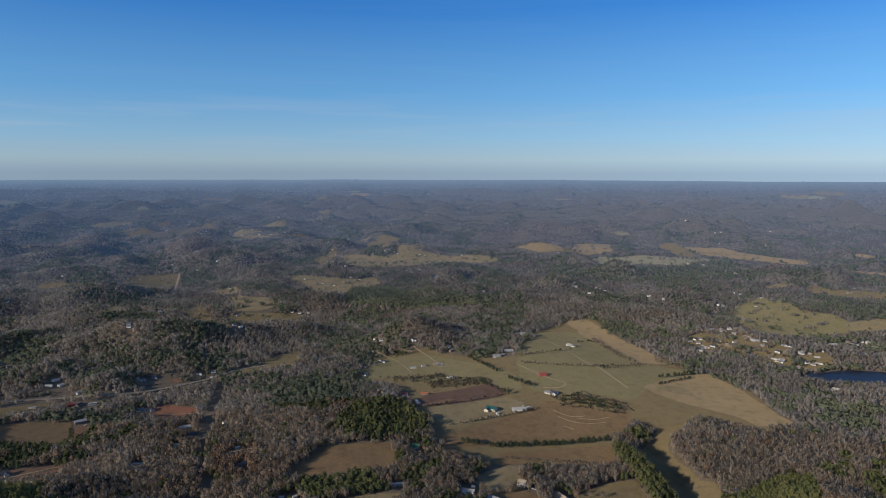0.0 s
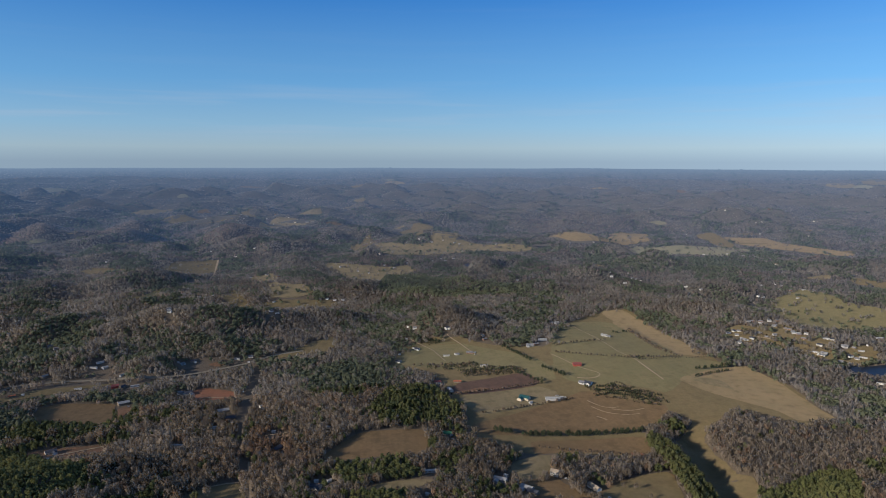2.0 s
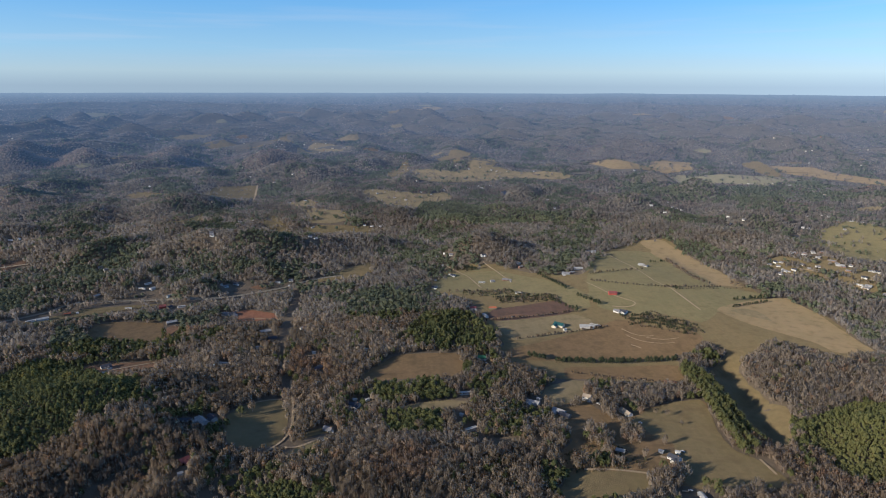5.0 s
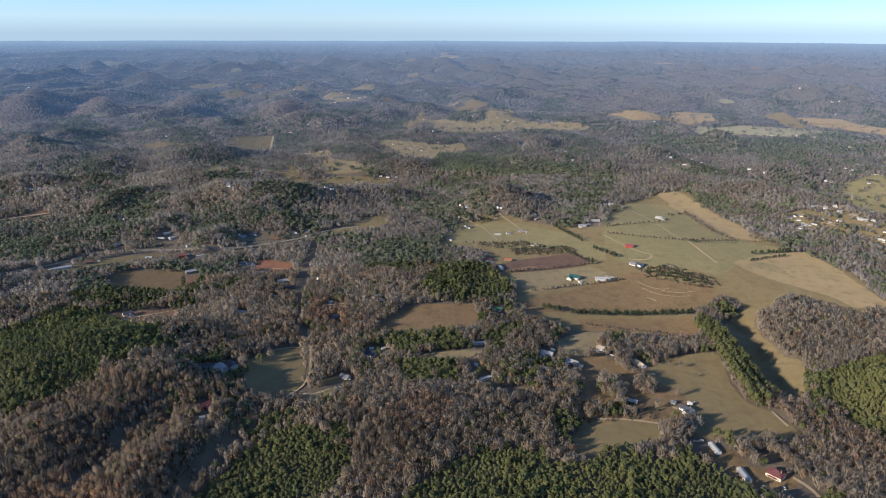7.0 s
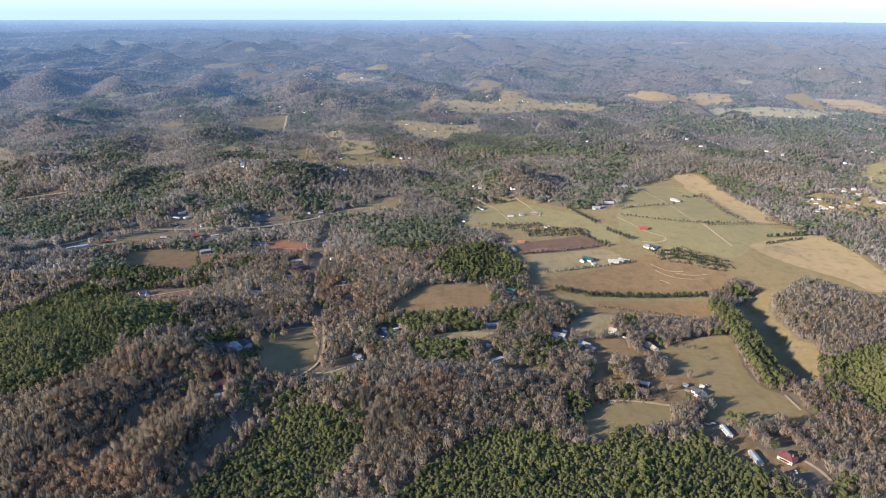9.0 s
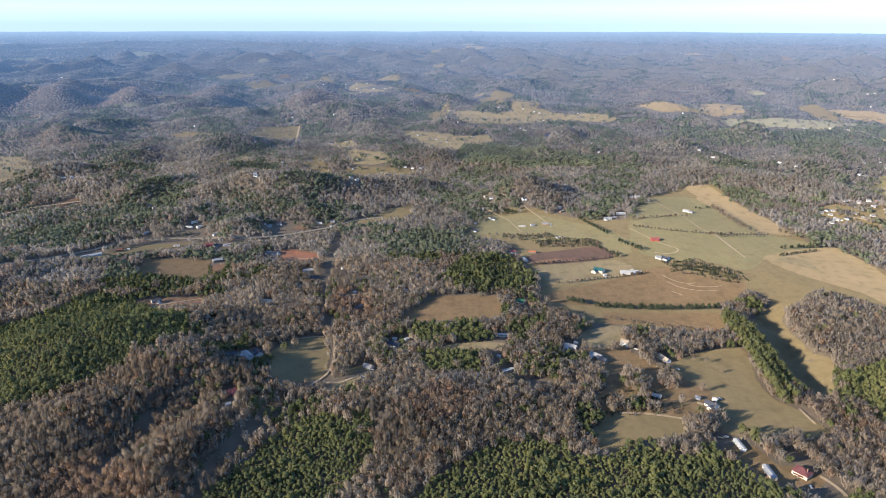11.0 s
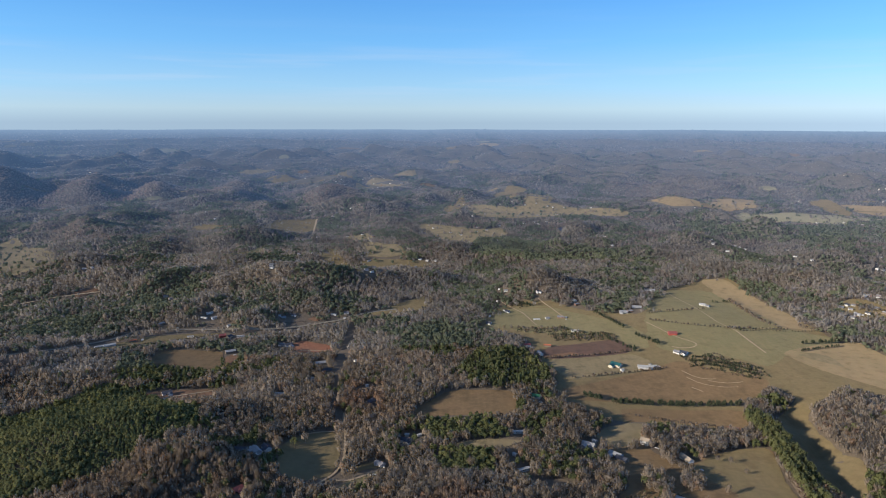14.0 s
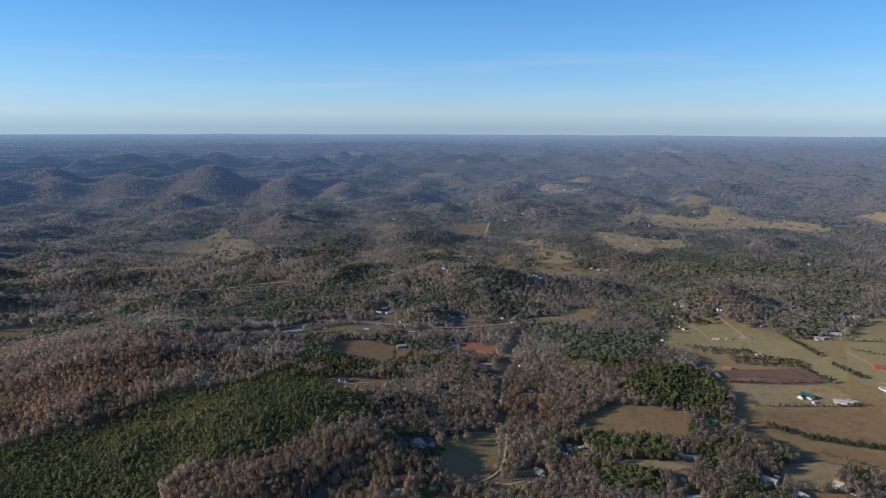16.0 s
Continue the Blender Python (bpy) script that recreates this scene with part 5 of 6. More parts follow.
def plant(lo, hi, gap, tall_bare, tall_pine, stands=None):
    """Trees of a range of distances: place, height, whether a pine, tint."""
    n = int((hi / gap) * 2) + 2
    gx, gy = np.meshgrid(np.arange(-n, n) * gap, np.arange(0, n) * gap)
    x = gx.ravel() + rng.uniform(-0.5, 0.5, gx.size) * gap
    y = gy.ravel() + rng.uniform(-0.5, 0.5, gx.size) * gap
    r, a = np.hypot(x, y), np.degrees(np.arctan2(x, y))
    k = (r > lo) & (r < hi) & (a > -53.5) & (a < 44)
    x, y, r = x[k], y[k], r[k]
    stand = np.zeros(x.shape, bool)
    for o in PINES:
        stand |= inside(x, y, o)
    grown = np.zeros(x.shape, bool)
    for o in OLD_PINES:
        grown |= inside(x, y, o)
    if stands is not None:
        k = stand if stands else (~stand | (rng.uniform(0, 1, x.shape) < 0.13))
        x, y, r, stand, grown = x[k], y[k], r[k], stand[k], grown[k]
    some = np.zeros(x.shape, bool)
    for o in MIXED:
        some |= inside(x, y, o)
    russet = np.zeros(x.shape, bool)
    for o in RUSSET:
        russet |= inside(x, y, o)
    mix = 0.55 * lumps(x, y, 280, 3) + 0.45 * lumps(x, y, 90, 4)
    pine = stand | (rng.uniform(0, 1, x.shape) < np.clip((mix - 0.02 - np.where(r > 3300, 0.56,  np.where(r < 930, 0.57, 0.53))) * np.where(r > 1130, 12.0, 8.0), 0.03, 0.88) + 0.45 * some + 0.95 * grown)
    leafless = np.zeros(x.shape, bool)
    for o in HARDWOODS:
        leafless |= inside(x, y, o)
    pine &= ~(leafless & ~stand & (rng.uniform(0, 1, x.shape) < 0.85))
    pine &= ~(russet & (rng.uniform(0, 1, x.shape) < 0.9))
    tall = np.where(pine, rng.uniform(*tall_pine, x.shape), rng.uniform(*tall_bare, x.shape)) * (0.84 + 0.32 * lumps(x, y, 90, 8))
    z = height(x, y)
    free = np.ones(x.shape, bool)
    for o in SHORES:
        free &= ~inside(x, y, o)
    ragged = rng.normal(0, 1, (2, len(x))) * np.where(np.hypot(x, y) < 1330, 2.5, 11.0)
    stray = (np.hypot(x, y) > 1850) & (lumps(x, y, 70, 41) > 0.64) & (rng.uniform(0, 1, x.shape) < 0.2) & ((z < 1e9) & (hi < 4200))
    for f in (0.0, 0.3, 0.6):
        if f and lo >= 3600:
            break
        # a crown must not hide the open ground behind it
        s = (EYE - z) / np.maximum(EYE - z - tall * f, 30) if f else np.ones(x.shape)
        for o in OPEN:
            free &= stand | grown | stray | ~inside(x * s + ragged[0], y * s + ragged[1], o)
        for line, width in ROAD_LINES:
            box = (x > line[:, 0].min() - 55) & (x < line[:, 0].max() + 40) & (y > line[:, 1].min() - 40) & (y < line[:, 1].max() + 40)
            i = np.nonzero(box)[0]
            for j in range(0, len(i), 4000):
                q = i[j:j + 4000]
                d = np.hypot(x[q, None] * s[q, None] - line[None, ::2, 0], y[q, None] * s[q, None] - line[None, ::2, 1]).min(1)
                free[q] &= d > width * 0.5 + 2.5
        for e, nn, rad in CLEAR:
            if lo < 2000 or f < 0.6:
                free &= np.hypot(x * s - e, y * s - nn) > rad
    thin = rng.uniform(0, 1, x.shape) < 0.96
    for o in (FIELDS["cut71"][1], FIELDS["cut72"][1]):  # young growth on the floor of the cuts
        thin &= ~(inside(x, y, o) & (rng.uniform(0, 1, x.shape) < 0.72))
    for o in SCRUB:
        thin &= ~(inside(x, y, o) & (lumps(x, y, 60, 31) < 0.56))
    k = free & thin
    old = pine & ~stand & ~grown  # self-sown pines among the hardwoods are darker than the planted stands
    tint = np.stack([np.clip(0.5 + rng.uniform(-0.15, 0.15, x.shape) + 0.9 * (lumps(x, y, 200, 11) - 0.5) + 0.6 * (lumps(x, y, 64, 15) - 0.5), 0, 1),
                     np.clip(np.where(russet, 0.42, 0.0) + (rng.uniform(0, 1, x.shape) < 0.07) * 0.6 + np.where(np.hypot(x, y) > 2300, 1.1, 0.5) * np.clip(lumps(x, y, 347, 12) - 0.6, 0, 1), 0, 0.9),
                     np.zeros(x.shape)], -1)
    tint[old] *= (0.4, 0.25, 1.0)
    tint[:, 0] = np.clip(tint[:, 0] + 0.3 * np.clip((np.degrees(np.arctan2(x, y)) - 6) / 20, 0, 1), 0, 1)  # lighter tint painted on eastern woods for their front-lit brightness
    for o in (HARDWOODS[1], RUSSET[0]):  # hillside shade put into the tint of the western woods
        tint[inside(x, y, o), 0] *= 0.3
    return x[k], y[k], z[k], tall[k], pine[k], tint[k]


def wood(lo, hi, gap, bare, pines, mats, words, tall_bare=(10, 16), tall_pine=(9, 14), stands=None):
    x, y, z, tall, pine, tint = plant(lo, hi, gap, tall_bare, tall_pine, stands)
    k = ~pine
    if k.any():
        forest("bare_woods", "leafless grey-brown hardwood trees, " + words, bare, x[k], y[k], z[k], tall[k], tint[k], mats[0])
    k = pine
    forest("pine_woods", "dark green pine trees, " + words, pines, x[k], y[k], z[k], tall[k], tint[k], mats[1])


# ---- buildings ----
def plain(name, colour, roughness=0.7, metallic=0.0, worn=None):
    """Paint, metal or brick with streaks and a little dirt."""
    m, n, l, b = material(name, roughness)
    b.inputs["Metallic"].default_value = metallic
    worn = worn or tuple(c * 0.72 for c in colour)
    c = mixed(n, l, noisy(n, l, 2.5, 5, 0.4, 0.75), colour, worn)
    c = mixed(n, l, noisy(n, l, 0.4, 3, 0.5, 0.8, (1, 1, 0.15, 0)), c, worn)
    l.new(c, b.inputs["Base Color"])
    return m


PAINT = {
    "white": plain("white_siding", (0.56, 0.55, 0.52)), "cream": plain("cream_siding", (0.55, 0.47, 0.36)), "grey": plain("grey_siding", (0.38, 0.38, 0.38)),
    "brick": plain("brown_brick", (0.24, 0.14, 0.10), 0.9), "redwall": plain("red_boards", (0.30, 0.07, 0.055), 0.8), "metal": plain("galvanised_roof", (0.24, 0.24, 0.24), 0.55, 0.1),
    "whiteroof": plain("white_metal_roof", (0.30, 0.30, 0.29), 0.6), "shingle": plain("grey_shingles", (0.17, 0.17, 0.18), 0.95), "dark": plain("dark_shingles", (0.055, 0.06, 0.075), 0.95),
    "tan": plain("tan_shingles", (0.30, 0.25, 0.19), 0.95), "red": plain("red_metal_roof", (0.21, 0.07, 0.066), 0.7), "maroon": plain("maroon_shingles", (0.11, 0.043, 0.045), 0.85),
    "green": plain("green_metal_roof", (0.025, 0.10, 0.06), 0.5), "teal": plain("teal_metal_roof", (0.022, 0.078, 0.080), 0.5), "rust": plain("rusty_roof", (0.33, 0.11, 0.06), 0.9),
    "tyre": plain("black_rubber", (0.02, 0.02, 0.02), 0.9), "wood": plain("weathered_boards", (0.22, 0.18, 0.14), 0.9),
}
m, n, l, b = material("window_glass", 0.1)
b.inputs["Base Color"].default_value, b.inputs["Specular IOR Level"].default_value = (0.03, 0.035, 0.045, 1), 0.6
GLASS = m


def part(name, bm, mat, parent, label=""):
    me = bpy.data.meshes.new(name)
    bmesh.ops.recalc_face_normals(bm, faces=bm.faces)
    bm.to_mesh(me)
    bm.free()
    me.materials.append(mat)
    ob = new(name, me)
    ob.parent = parent
    return tagged(ob, label) if label else ob


def block(lo, hi, bm=None):
    bm = bm or bmesh.new()
    vs = [bm.verts.new((x, y, z)) for x in (lo[0], hi[0]) for y in (lo[1], hi[1]) for z in (lo[2], hi[2])]
    for f in ((0, 1, 3, 2), (4, 6, 7, 5), (0, 4, 5, 1), (2, 3, 7, 6), (0, 2, 6, 4), (1, 5, 7, 3)):
        bm.faces.new([vs[i] for i in f])
    return bm


def gable_walls(L, W, h, rise, bm=None):
    """Outer walls with their gables; the ridge runs along x."""
    bm = bm or bmesh.new()
    sect = [(-W / 2, -2.5), (W / 2, -2.5), (W / 2, h), (0, h + rise), (-W / 2, h)]
    ends = [[bm.verts.new((x, y, z)) for y, z in sect] for x in (-L / 2, L / 2)]
    bm.faces.new(ends[0]), bm.faces.new(ends[1])
    for i in (0, 1, 4):
        j = (i + 1) % 5
        bm.faces.new((ends[0][i], ends[1][i], ends[1][j], ends[0][j]))
    return bm


def gable_roof(L, W, h, rise, over=0.5, thick=0.22):
    bm = bmesh.new()
    k = rise / (W / 2)
    y = W / 2 + over
    sect = [(-y, h - over * k), (0, h + rise), (y, h - over * k), (y, h - over * k + thick), (0, h + rise + thick), (-y, h - over * k + thick)]
    ends = [[bm.verts.new((x, a, z)) for a, z in sect] for x in (-L / 2 - over, L / 2 + over)]
    for i in range(6):
        j = (i + 1) % 6
        bm.faces.new((ends[0][i], ends[1][i], ends[1][j], ends[0][j]))
    for e in ends:
        bm.faces.new((e[0], e[1], e[4], e[5])), bm.faces.new((e[1], e[2], e[3], e[4]))
    return bm


def hip_roof(L, W, h, rise, over=0.6):
    bm = bmesh.new()
    x, y = L / 2 + over, W / 2 + over
    c = [bm.verts.new(p) for p in ((-x, -y, h), (x, -y, h), (x, y, h), (-x, y, h))]
    d = [bm.verts.new((v.co.x, v.co.y, h + 0.2)) for v in c]
    r = [bm.verts.new((s * (L - W) / 2 * 0.9, 0, h + rise)) for s in (-1, 1)]
    bm.faces.new(c)
    for i in range(4):
        bm.faces.new((c[i], c[(i + 1) % 4], d[(i + 1) % 4], d[i]))
    bm.faces.new((d[0], d[1], r[1], r[0])), bm.faces.new((d[2], d[3], r[0], r[1]))
    bm.faces.new((d[1], d[2], r[1])), bm.faces.new((d[3], d[0], r[0]))
    return bm


def window_on(house, x, y, z, w, h, face):
    """A window standing 6 cm proud of the wall, face +1 or -1 along y, or 2 / -2 along x."""
    s = 1 if face > 0 else -1
    if abs(face) == 1:
        frame_bm = block((x - w / 2 - 0.1, y - 0.03, z - 0.1), (x + w / 2 + 0.1, y + s * 0.06 + 0.03 * s, z + h + 0.1))
        pane_bm = block((x - w / 2, y, z), (x + w / 2, y + s * 0.12, z + h))
    else:
        frame_bm = block((x - 0.03, y - w / 2 - 0.1, z - 0.1), (x + s * 0.09, y + w / 2 + 0.1, z + h + 0.1))
        pane_bm = block((x, y - w / 2, z), (x + s * 0.12, y + w / 2, z + h))
    win = part("window", frame_bm, PAINT["white"], house)
    pane = part("pane", pane_bm, GLASS, win)
    return win


def building(name, L, W, h, rise, wall, roof, windows=3, chimney=False, porch=0.0, storeys=1, big_door=False, hip=False, wing=None):
    house = new(name)
    rise_w = 0.02 if hip else rise
    part("wall", gable_walls(L, W, h, rise_w), PAINT[wall], house)
    part("roof", hip_roof(L, W, h, rise) if hip else gable_roof(L, W, h, rise), PAINT[roof], house)
    if wing:
        wl_, ww, wx = wing
        bm = gable_walls(wl_, ww, h * 0.9, rise * 0.7)
        bmesh.ops.transform(bm, matrix=pose(wx, -W / 2 - wl_ / 2 + 0.3, 0, 0, 0, 90), verts=bm.verts)
        part("wing", bm, PAINT[wall], house)
        bm = gable_roof(wl_, ww, h * 0.9, rise * 0.7)
        bmesh.ops.transform(bm, matrix=pose(wx, -W / 2 - wl_ / 2 + 0.3, 0, 0, 0, 90), verts=bm.verts)
        part("wing_roof", bm, PAINT[roof], house)
    for s in range(storeys):
        for i in range(windows):
            x = -L / 2 + L * (i + 0.5) / windows
            if s == 0 and i == windows // 2:
                continue
            for side in (1, -1):
                window_on(house, x, side * W / 2, 0.9 + 2.7 * s, 1.1, 1.3, side)
    if windows:
        window_on(house, -L / 2, 0, 1.0, 1.2, 1.2, -2)
        door = part("door", block((-0.5, -W / 2 - 0.09, 0), (0.5, -W / 2 + 0.03, 2.05)), PAINT["wood"], house)
    if big_door:
        part("barn_door", block((L / 2 - 0.03, -W * 0.22, 0), (L / 2 + 0.12, W * 0.22, min(h, 3.4))), PAINT["wood"], house)
    if chimney:
        part("chimney", block((L * 0.28, -0.5, h), (L * 0.28 + 0.9, 0.4, h + rise + 1.0)), PAINT["brick"], house)
    if porch:
        bm = block((-L * 0.3, -W / 2 - porch, 2.3), (L * 0.3, -W / 2 + 0.05, 2.5))
        part("porch_roof", bm, PAINT[roof], house)
        for x in (-L * 0.28, 0.0, L * 0.28):
            part("porch_post", block((x - 0.08, -W / 2 - porch + 0.1, -1.5), (x + 0.08, -W / 2 - porch + 0.26, 2.35)), PAINT["white"], house)
    return house


def car(name, L, W, h, paint, bed=False):
    v = new(name)
    bm = block((-L / 2, -W / 2, 0.35), (L / 2, W / 2, 0.95))
    bmesh.ops.bevel(bm, geom=bm.edges[:], offset=0.12, segments=2, affect="EDGES")
    part("body", bm, PAINT[paint], v)
    x0, x1 = (-0.1 * L, 0.22 * L) if bed else (-0.32 * L, 0.24 * L)
    bm = block((x0, -W * 0.44, 0.9), (x1, W * 0.44, h))
    for w in bm.verts:
        if w.co.z > h - 0.01:
            w.co.x *= 0.75
            w.co.y *= 0.85
    cab = part("cabin", bm, GLASS, v)
    part("cabin_roof", block((x0 * 0.74, -W * 0.37, h), (x1 * 0.74, W * 0.37, h + 0.04)), PAINT[paint], cab)
    for sx in (-1, 1):
        for sy in (-1, 1):
            bm = bmesh.new()
            bmesh.ops.create_cone(bm, cap_ends=True, segments=12, radius1=0.34, radius2=0.34, depth=0.22)
            bmesh.ops.transform(bm, matrix=pose(sx * L * 0.31, sy * (W / 2 - 0.1), 0.34, 90), verts=bm.verts)
            part("wheel", bm, PAINT["tyre"], v)
    return v


STYLES = {  # maker, its sizes and colours, label, category
    "white": (building, dict(L=12, W=8, h=2.9, rise=2.0, wall="white", roof="shingle", chimney=True, porch=1.8), "white sided farmhouse with a grey shingle roof", "house"),
    "whitedark": (building, dict(L=14, W=9, h=3.0, rise=2.4, wall="white", roof="dark", windows=4, chimney=True, wing=(6, 6, 3.0)), "white house with a dark shingle roof and wing", "house"),
    "whitemetal": (building, dict(L=13, W=9, h=3.0, rise=1.9, wall="white", roof="whiteroof", porch=2.0), "white house with a pale metal roof", "house"),
    "trailer": (building, dict(L=18, W=5.2, h=2.7, rise=0.7, wall="white", roof="whiteroof", windows=6), "long white mobile home on a lot", "mobile home"),
    "trailer_long": (building, dict(L=20, W=5.5, h=2.7, rise=0.8, wall="cream", roof="metal", windows=6, porch=2.2), "long pale mobile home with a porch awning", "mobile home"),
    "trailer_s": (building, dict(L=15, W=4.5, h=2.6, rise=0.6, wall="white", roof="whiteroof", windows=4), "short white mobile home among bare trees", "mobile home"),
    "two": (building, dict(L=11, W=9, h=5.8, rise=2.6, wall="white", roof="tan", storeys=2, chimney=True, porch=2.2), "tall white two-storey farmhouse with porch", "house"),
    "ranch": (building, dict(L=19, W=8, h=2.9, rise=2.4, wall="white", roof="tan", windows=5, porch=1.8), "long low ranch house with a tan roof", "house"),
    "grey": (building, dict(L=17, W=8.5, h=2.9, rise=2.2, wall="grey", roof="metal", windows=4, wing=(7, 6, -3.5)), "grey house with a weathered metal roof", "house"),
    "dark": (building, dict(L=15, W=9, h=2.9, rise=2.2, wall="wood", roof="dark", windows=4), "brown house with a dark roof under trees", "house"),
    "brick": (building, dict(L=14, W=8, h=2.8, rise=1.9, wall="brick", roof="shingle", windows=4, chimney=True), "low brown brick house with shingle roof", "house"),
    "maroon": (building, dict(L=15, W=12, h=3.6, rise=4.2, wall="cream", roof="maroon", windows=4, hip=True, chimney=True, porch=2.5), "tan house with a steep maroon hip roof", "house"),
    "greenroof": (building, dict(L=14, W=8, h=3.0, rise=2.2, wall="white", roof="green", porch=2.0), "white farmhouse with a green metal roof", "house"),
    "redroof": (building, dict(L=12, W=8, h=3.0, rise=2.0, wall="white", roof="red"), "white house with a bright red metal roof", "house"),
    "redroof2": (building, dict(L=11, W=9, h=3.0, rise=2.6, wall="brick", roof="red", wing=(6, 6, 0.0)), "brick house with a red metal roof in woods", "house"),
    "teal": (building, dict(L=18, W=12, h=3.4, rise=3.0, wall="cream", roof="teal", windows=4, wing=(9, 8, -4.0)), "white farm building with teal metal roofs", "barn"),
    "barn_long": (building, dict(L=26, W=10, h=3.2, rise=2.0, wall="grey", roof="whiteroof", windows=0, big_door=True), "long pale metal farm shed beside a field", "barn"),
    "barn_grey": (building, dict(L=18, W=10, h=3.4, rise=2.2, wall="wood", roof="metal", windows=0, big_door=True), "weathered board barn with galvanised roof", "barn"),
    "barn_red": (building, dict(L=16, W=10, h=3.4, rise=2.8, wall="redwall", roof="red", windows=0, big_door=True), "red board barn with a red metal roof", "barn"),
    "shed": (building, dict(L=5.5, W=4, h=2.3, rise=1.0, wall="white", roof="whiteroof", windows=0, big_door=True), "small white garden shed in a yard", "shed"),
    "greyshed": (building, dict(L=10, W=7, h=2.6, rise=1.8, wall="wood", roof="metal", windows=0, big_door=True), "old grey shed beneath bare trees", "shed"),
    "rustshed": (building, dict(L=14, W=6, h=2.6, rise=1.3, wall="wood", roof="rust", windows=0, big_door=True), "low shed with a rusty red roof", "shed"),
    "car": (car, dict(L=4.6, W=1.85, h=1.5, paint="white"), "white car parked on the grass", "car"),
    "truck": (car, dict(L=5.8, W=2.0, h=1.85, paint="white", bed=True), "white pickup truck parked in a yard", "truck"),
}
WORDS = {"barn": "barn", "house": "house", "mobile home": "mobile_home", "shed": "shed", "car": "car", "truck": "pickup_truck"}
first = {}
CLEAR = []
for e, nn, turn, style in HOUSES:
    maker, sizes, label, category = STYLES[style]
    ref = math.hypot(e, nn)
    if maker is building:
        sizes = dict(sizes, L=sizes["L"] * 0.95, W=sizes["W"] * 0.95, h=sizes["h"], rise=sizes["rise"])
    at = pose(e, nn, drape(e, nn, 0.35), 0, 0, turn)
    if style not in first:
        first[style] = maker(WORDS[category], **sizes)
        first[style].matrix_basis = at
        tagged(first[style], label, category, group=category + "s of the valley")
    else:
        twin = copy_thing(first[style], at)
        if ref > 1250 and maker is building:  # small cottages and trailers beyond the farm
            twin.scale = (0.78, 0.8, 0.85) if ref < 1650 else (0.7, 0.74, 0.82)
    CLEAR.append((e, nn, max(sizes["L"], 8) * 0.5 + (3 if ref < 2000 else 1)))


# ---- hedges and lone trees ----
def tree_thing(name, shape, trunk_count, leaf_mat, tint):
    """One tree with its trunk and its crown as parts."""
    tree = new(name)
    for piece, span, mat in (("trunk", slice(0, trunk_count), TWIG), ("crown", slice(trunk_count, None), leaf_mat)):
        co, soft = shape[0][span].reshape(-1, 3), shape[1][span].reshape(-1, 3)
        me = bpy.data.meshes.new(piece)
        me.from_pydata([tuple(v) for v in co], [], [(i, i + 1, i + 2) for i in range(0, len(co), 3)])
        at = me.attributes.new("tint", "FLOAT_VECTOR", "POINT")
        at.data.foreach_set("vector", np.tile(np.array(tint, np.float32), len(co)))
        at = me.attributes.new("custom_normal", "FLOAT_VECTOR", "CORNER")
        at.data.foreach_set("vector", soft.astype(np.float32).ravel())
        me.update()
        me.materials.append(mat)
        new(piece, me).parent = tree
    return tree


tg = np.random.default_rng(21)
SORTS = {
    "pine": [(pine_tree(tg, 200, 7, 0.06, 0.3), 3, NEEDLE, (0.45, 0.2, 0)) for _ in range(3)],
    "cedar": [(cedar_tree(tg, 70, 0.09), 3, CEDAR, (0.0, 0.0, 0)) for _ in range(4)],
    "bush": [(bare_tree(tg, 6, 80, 0.14, 0.3, 0.42), 9, TWIG, (0.0, 0.2, 0)) for _ in range(3)],
    "bare": [(bare_tree(tg, 8, 150, 0.06, 0.2, 0.3), 11, TWIG, (0.5, 0.1, 0)) for _ in range(4)],
}
TREE_WORDS = {"pine": ("pine_tree", "tall green pine tree standing in the open", "pine tree", "lone pines"), "cedar": ("cedar_tree", "dark green cedar tree in a field row", "cedar tree", "cedar rows"),
              "bush": ("hedge_bush", "leafless brown bush along a fence line", "bush", "hedge bushes"), "bare": ("bare_tree", "leafless pale grey hardwood tree by a clearing", "tree", "lone hardwoods")}
made = {}


def set_tree(x, y, sort, tall):
    k = int(tg.integers(len(SORTS[sort])))
    at = pose(x, y, drape(x, y, 0.1), 0, 0, tg.uniform(0, 360))
    if (sort, k) not in made:
        word, label, category, group = TREE_WORDS[sort]
        made[sort, k] = tagged(tree_thing(word, *SORTS[sort][k]), label, category, group=group)
        made[sort, k].matrix_basis = at
        made[sort, k].scale = (tall, tall, tall)
    else:
        copy_thing(made[sort, k], at).scale = (tall, tall, tall)


for gap, low, high, sort, line in HEDGES:
    p = np.array(line, float)
    t = np.concatenate([[0], np.cumsum(np.hypot(*np.diff(p, axis=0).T))])
    for s in np.arange(0, t[-1], gap):
        if tg.uniform() < 0.92:
            q = s + tg.normal(0, 0.15 * gap)
            set_tree(np.interp(q, t, p[:, 0]) + tg.normal(0, 0.6), np.interp(q, t, p[:, 1]) + tg.normal(0, 0.6), sort, tg.uniform(low, high))
for x, y, sort, tall in LONE_TREES:
    set_tree(x, y, sort, tall)

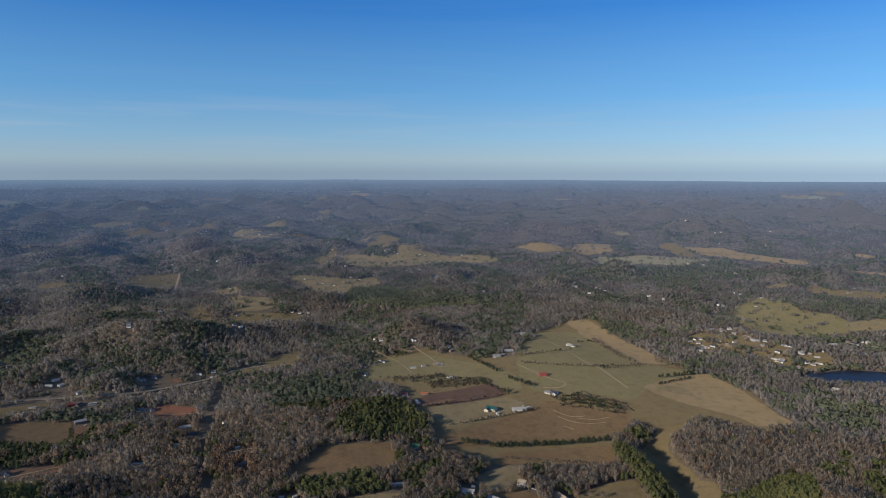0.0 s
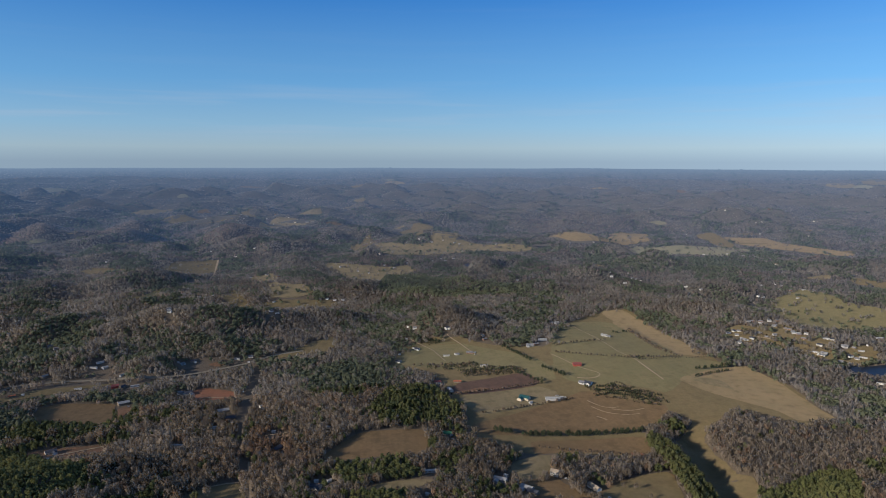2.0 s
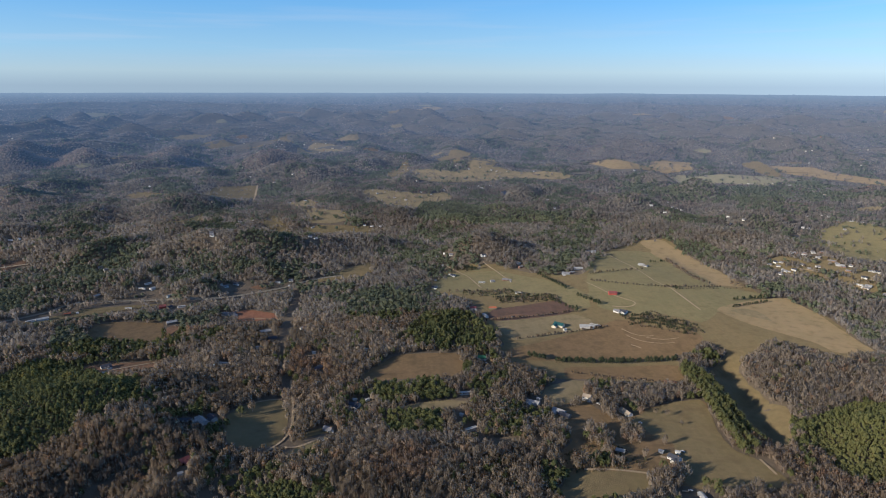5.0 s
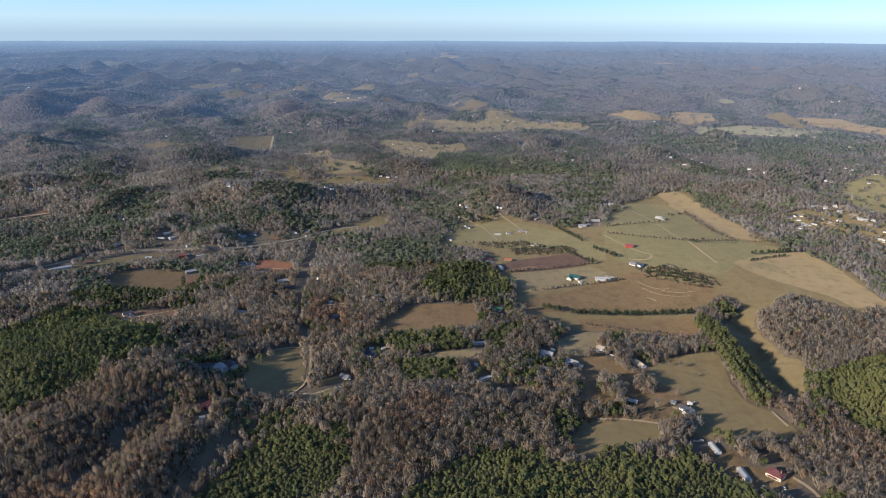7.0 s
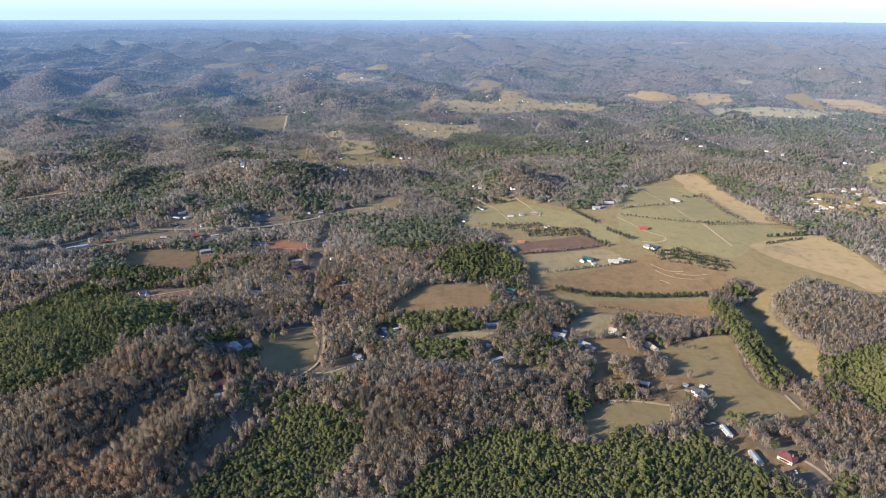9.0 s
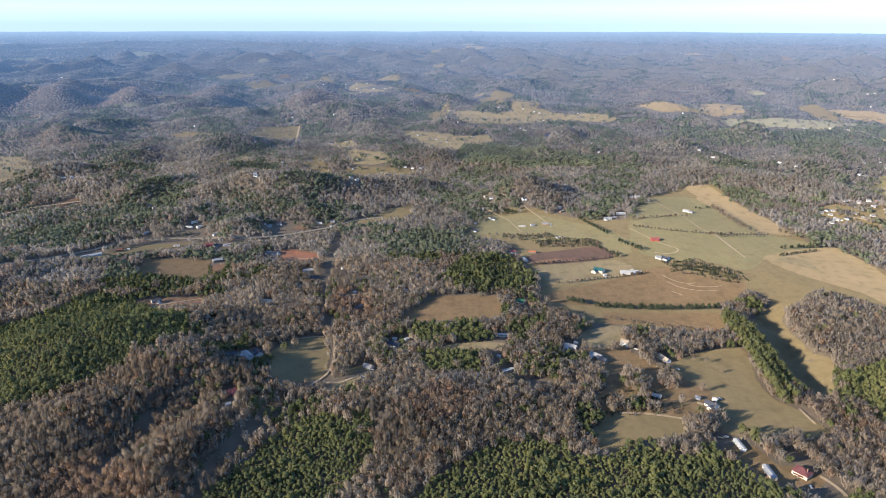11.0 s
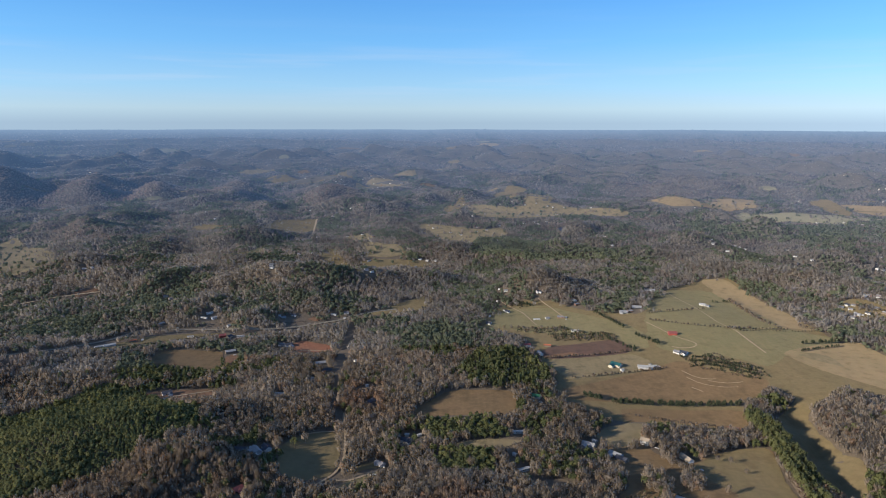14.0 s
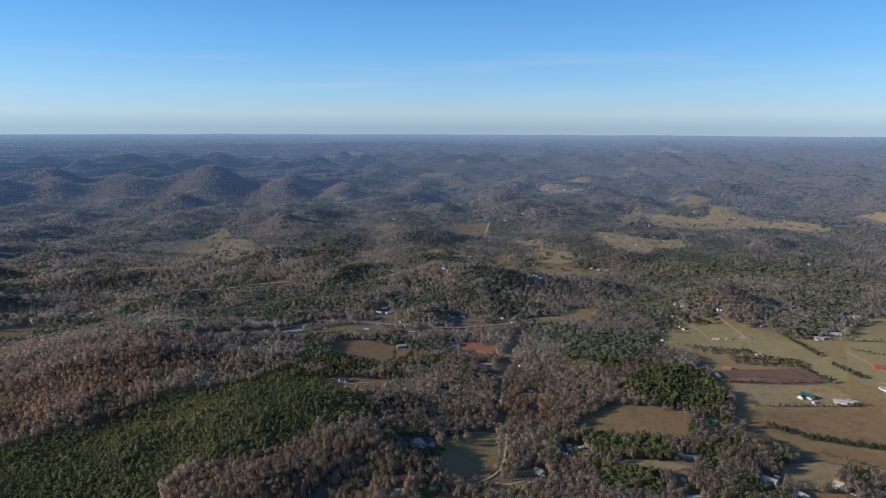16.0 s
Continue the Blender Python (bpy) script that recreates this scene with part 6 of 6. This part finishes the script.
g = np.random.default_rng(3)
shrubs = [bare_tree(g, 2, 26, 0.2, 0.4, 0.42) for _ in range(4)]
scrub_cedars = [cedar_tree(g, 22, 0.18) for _ in range(4)]
for gap, outline in BRUSH:
    lo, hi = np.min(outline, axis=0), np.max(outline, axis=0)
    gx, gy = [v.ravel() for v in np.meshgrid(np.arange(lo[0], hi[0], gap), np.arange(lo[1], hi[1], gap))]
    gx, gy = gx + g.uniform(-0.45, 0.45, gx.shape) * gap, gy + g.uniform(-0.45, 0.45, gx.shape) * gap
    k = inside(gx, gy, outline) & (g.uniform(0, 1, gx.shape) < 0.85) & (lumps(gx, gy, 22, 51) > 0.38)
    gx, gy = gx[k], gy[k]
    gz, grown_to = height(gx, gy), g.uniform(2.2, 5.0, gx.shape)
    leafy = g.uniform(0, 1, gx.shape) < 0.5
    hue = np.stack([g.uniform(0, 0.5, gx.shape), g.uniform(0, 0.4, gx.shape), 0 * gx], -1)
    for kind, shapes, mat, words in ((leafy, scrub_cedars, CEDAR, "low dark cedars in an overgrown strip"), (~leafy, shrubs, TWIG, "leafless brown shrubs in an overgrown strip")):
        forest("brush", words, shapes, gx[kind], gy[kind], gz[kind], grown_to[kind], hue[kind], mat, "brush")
young = [pine_tree(g, 18, 2, 0.19, 0.26, 0.42) for _ in range(6)]
wood(400, 1130, 3.7, [], young, (TWIG, NEEDLE), "closely planted young stand", tall_pine=(6.5, 8.2), stands=True)
wood(400, 930, 5.7, [bare_tree(g, 4, 58, 0.10, 0.27) for _ in range(9)], [pine_tree(g, 46, 5, 0.125, 0.25) for _ in range(6)], (TWIG, NEEDLE), "closest to the viewpoint", (11, 16), (9, 14), stands=False)
wood(930, 1130, 6.3, [bare_tree(g, 2, 36, 0.13, 0.31, 0.28) for _ in range(8)], [pine_tree(g, 34, 4, 0.15, 0.27) for _ in range(6)], (TWIG, NEEDLE), "beyond the first clearings", (11, 16), (9.5, 15), stands=False)
wood(1130, 1500, 7.1, [bare_tree(g, 1, 23, 0.17, 0.35, 0.3) for _ in range(8)], [pine_tree(g, 24, 3, 0.19, 0.3) for _ in range(6)], (HAZE_GREY_TWIG, HAZE_GREY_NEEDLE), "across the valley", (10, 15), (9, 14))
wood(1500, HAZE_FROM, 7.7, [clump(g, 17, 0.21, 0.4, 0.31) for _ in range(8)], [dark_clump(g, 18, 3, 0.23, 0.34) for _ in range(6)], (HAZE_GREY_TWIG, HAZE_GREY_NEEDLE), "on the slopes across the valley", (9.5, 14), (9, 13))
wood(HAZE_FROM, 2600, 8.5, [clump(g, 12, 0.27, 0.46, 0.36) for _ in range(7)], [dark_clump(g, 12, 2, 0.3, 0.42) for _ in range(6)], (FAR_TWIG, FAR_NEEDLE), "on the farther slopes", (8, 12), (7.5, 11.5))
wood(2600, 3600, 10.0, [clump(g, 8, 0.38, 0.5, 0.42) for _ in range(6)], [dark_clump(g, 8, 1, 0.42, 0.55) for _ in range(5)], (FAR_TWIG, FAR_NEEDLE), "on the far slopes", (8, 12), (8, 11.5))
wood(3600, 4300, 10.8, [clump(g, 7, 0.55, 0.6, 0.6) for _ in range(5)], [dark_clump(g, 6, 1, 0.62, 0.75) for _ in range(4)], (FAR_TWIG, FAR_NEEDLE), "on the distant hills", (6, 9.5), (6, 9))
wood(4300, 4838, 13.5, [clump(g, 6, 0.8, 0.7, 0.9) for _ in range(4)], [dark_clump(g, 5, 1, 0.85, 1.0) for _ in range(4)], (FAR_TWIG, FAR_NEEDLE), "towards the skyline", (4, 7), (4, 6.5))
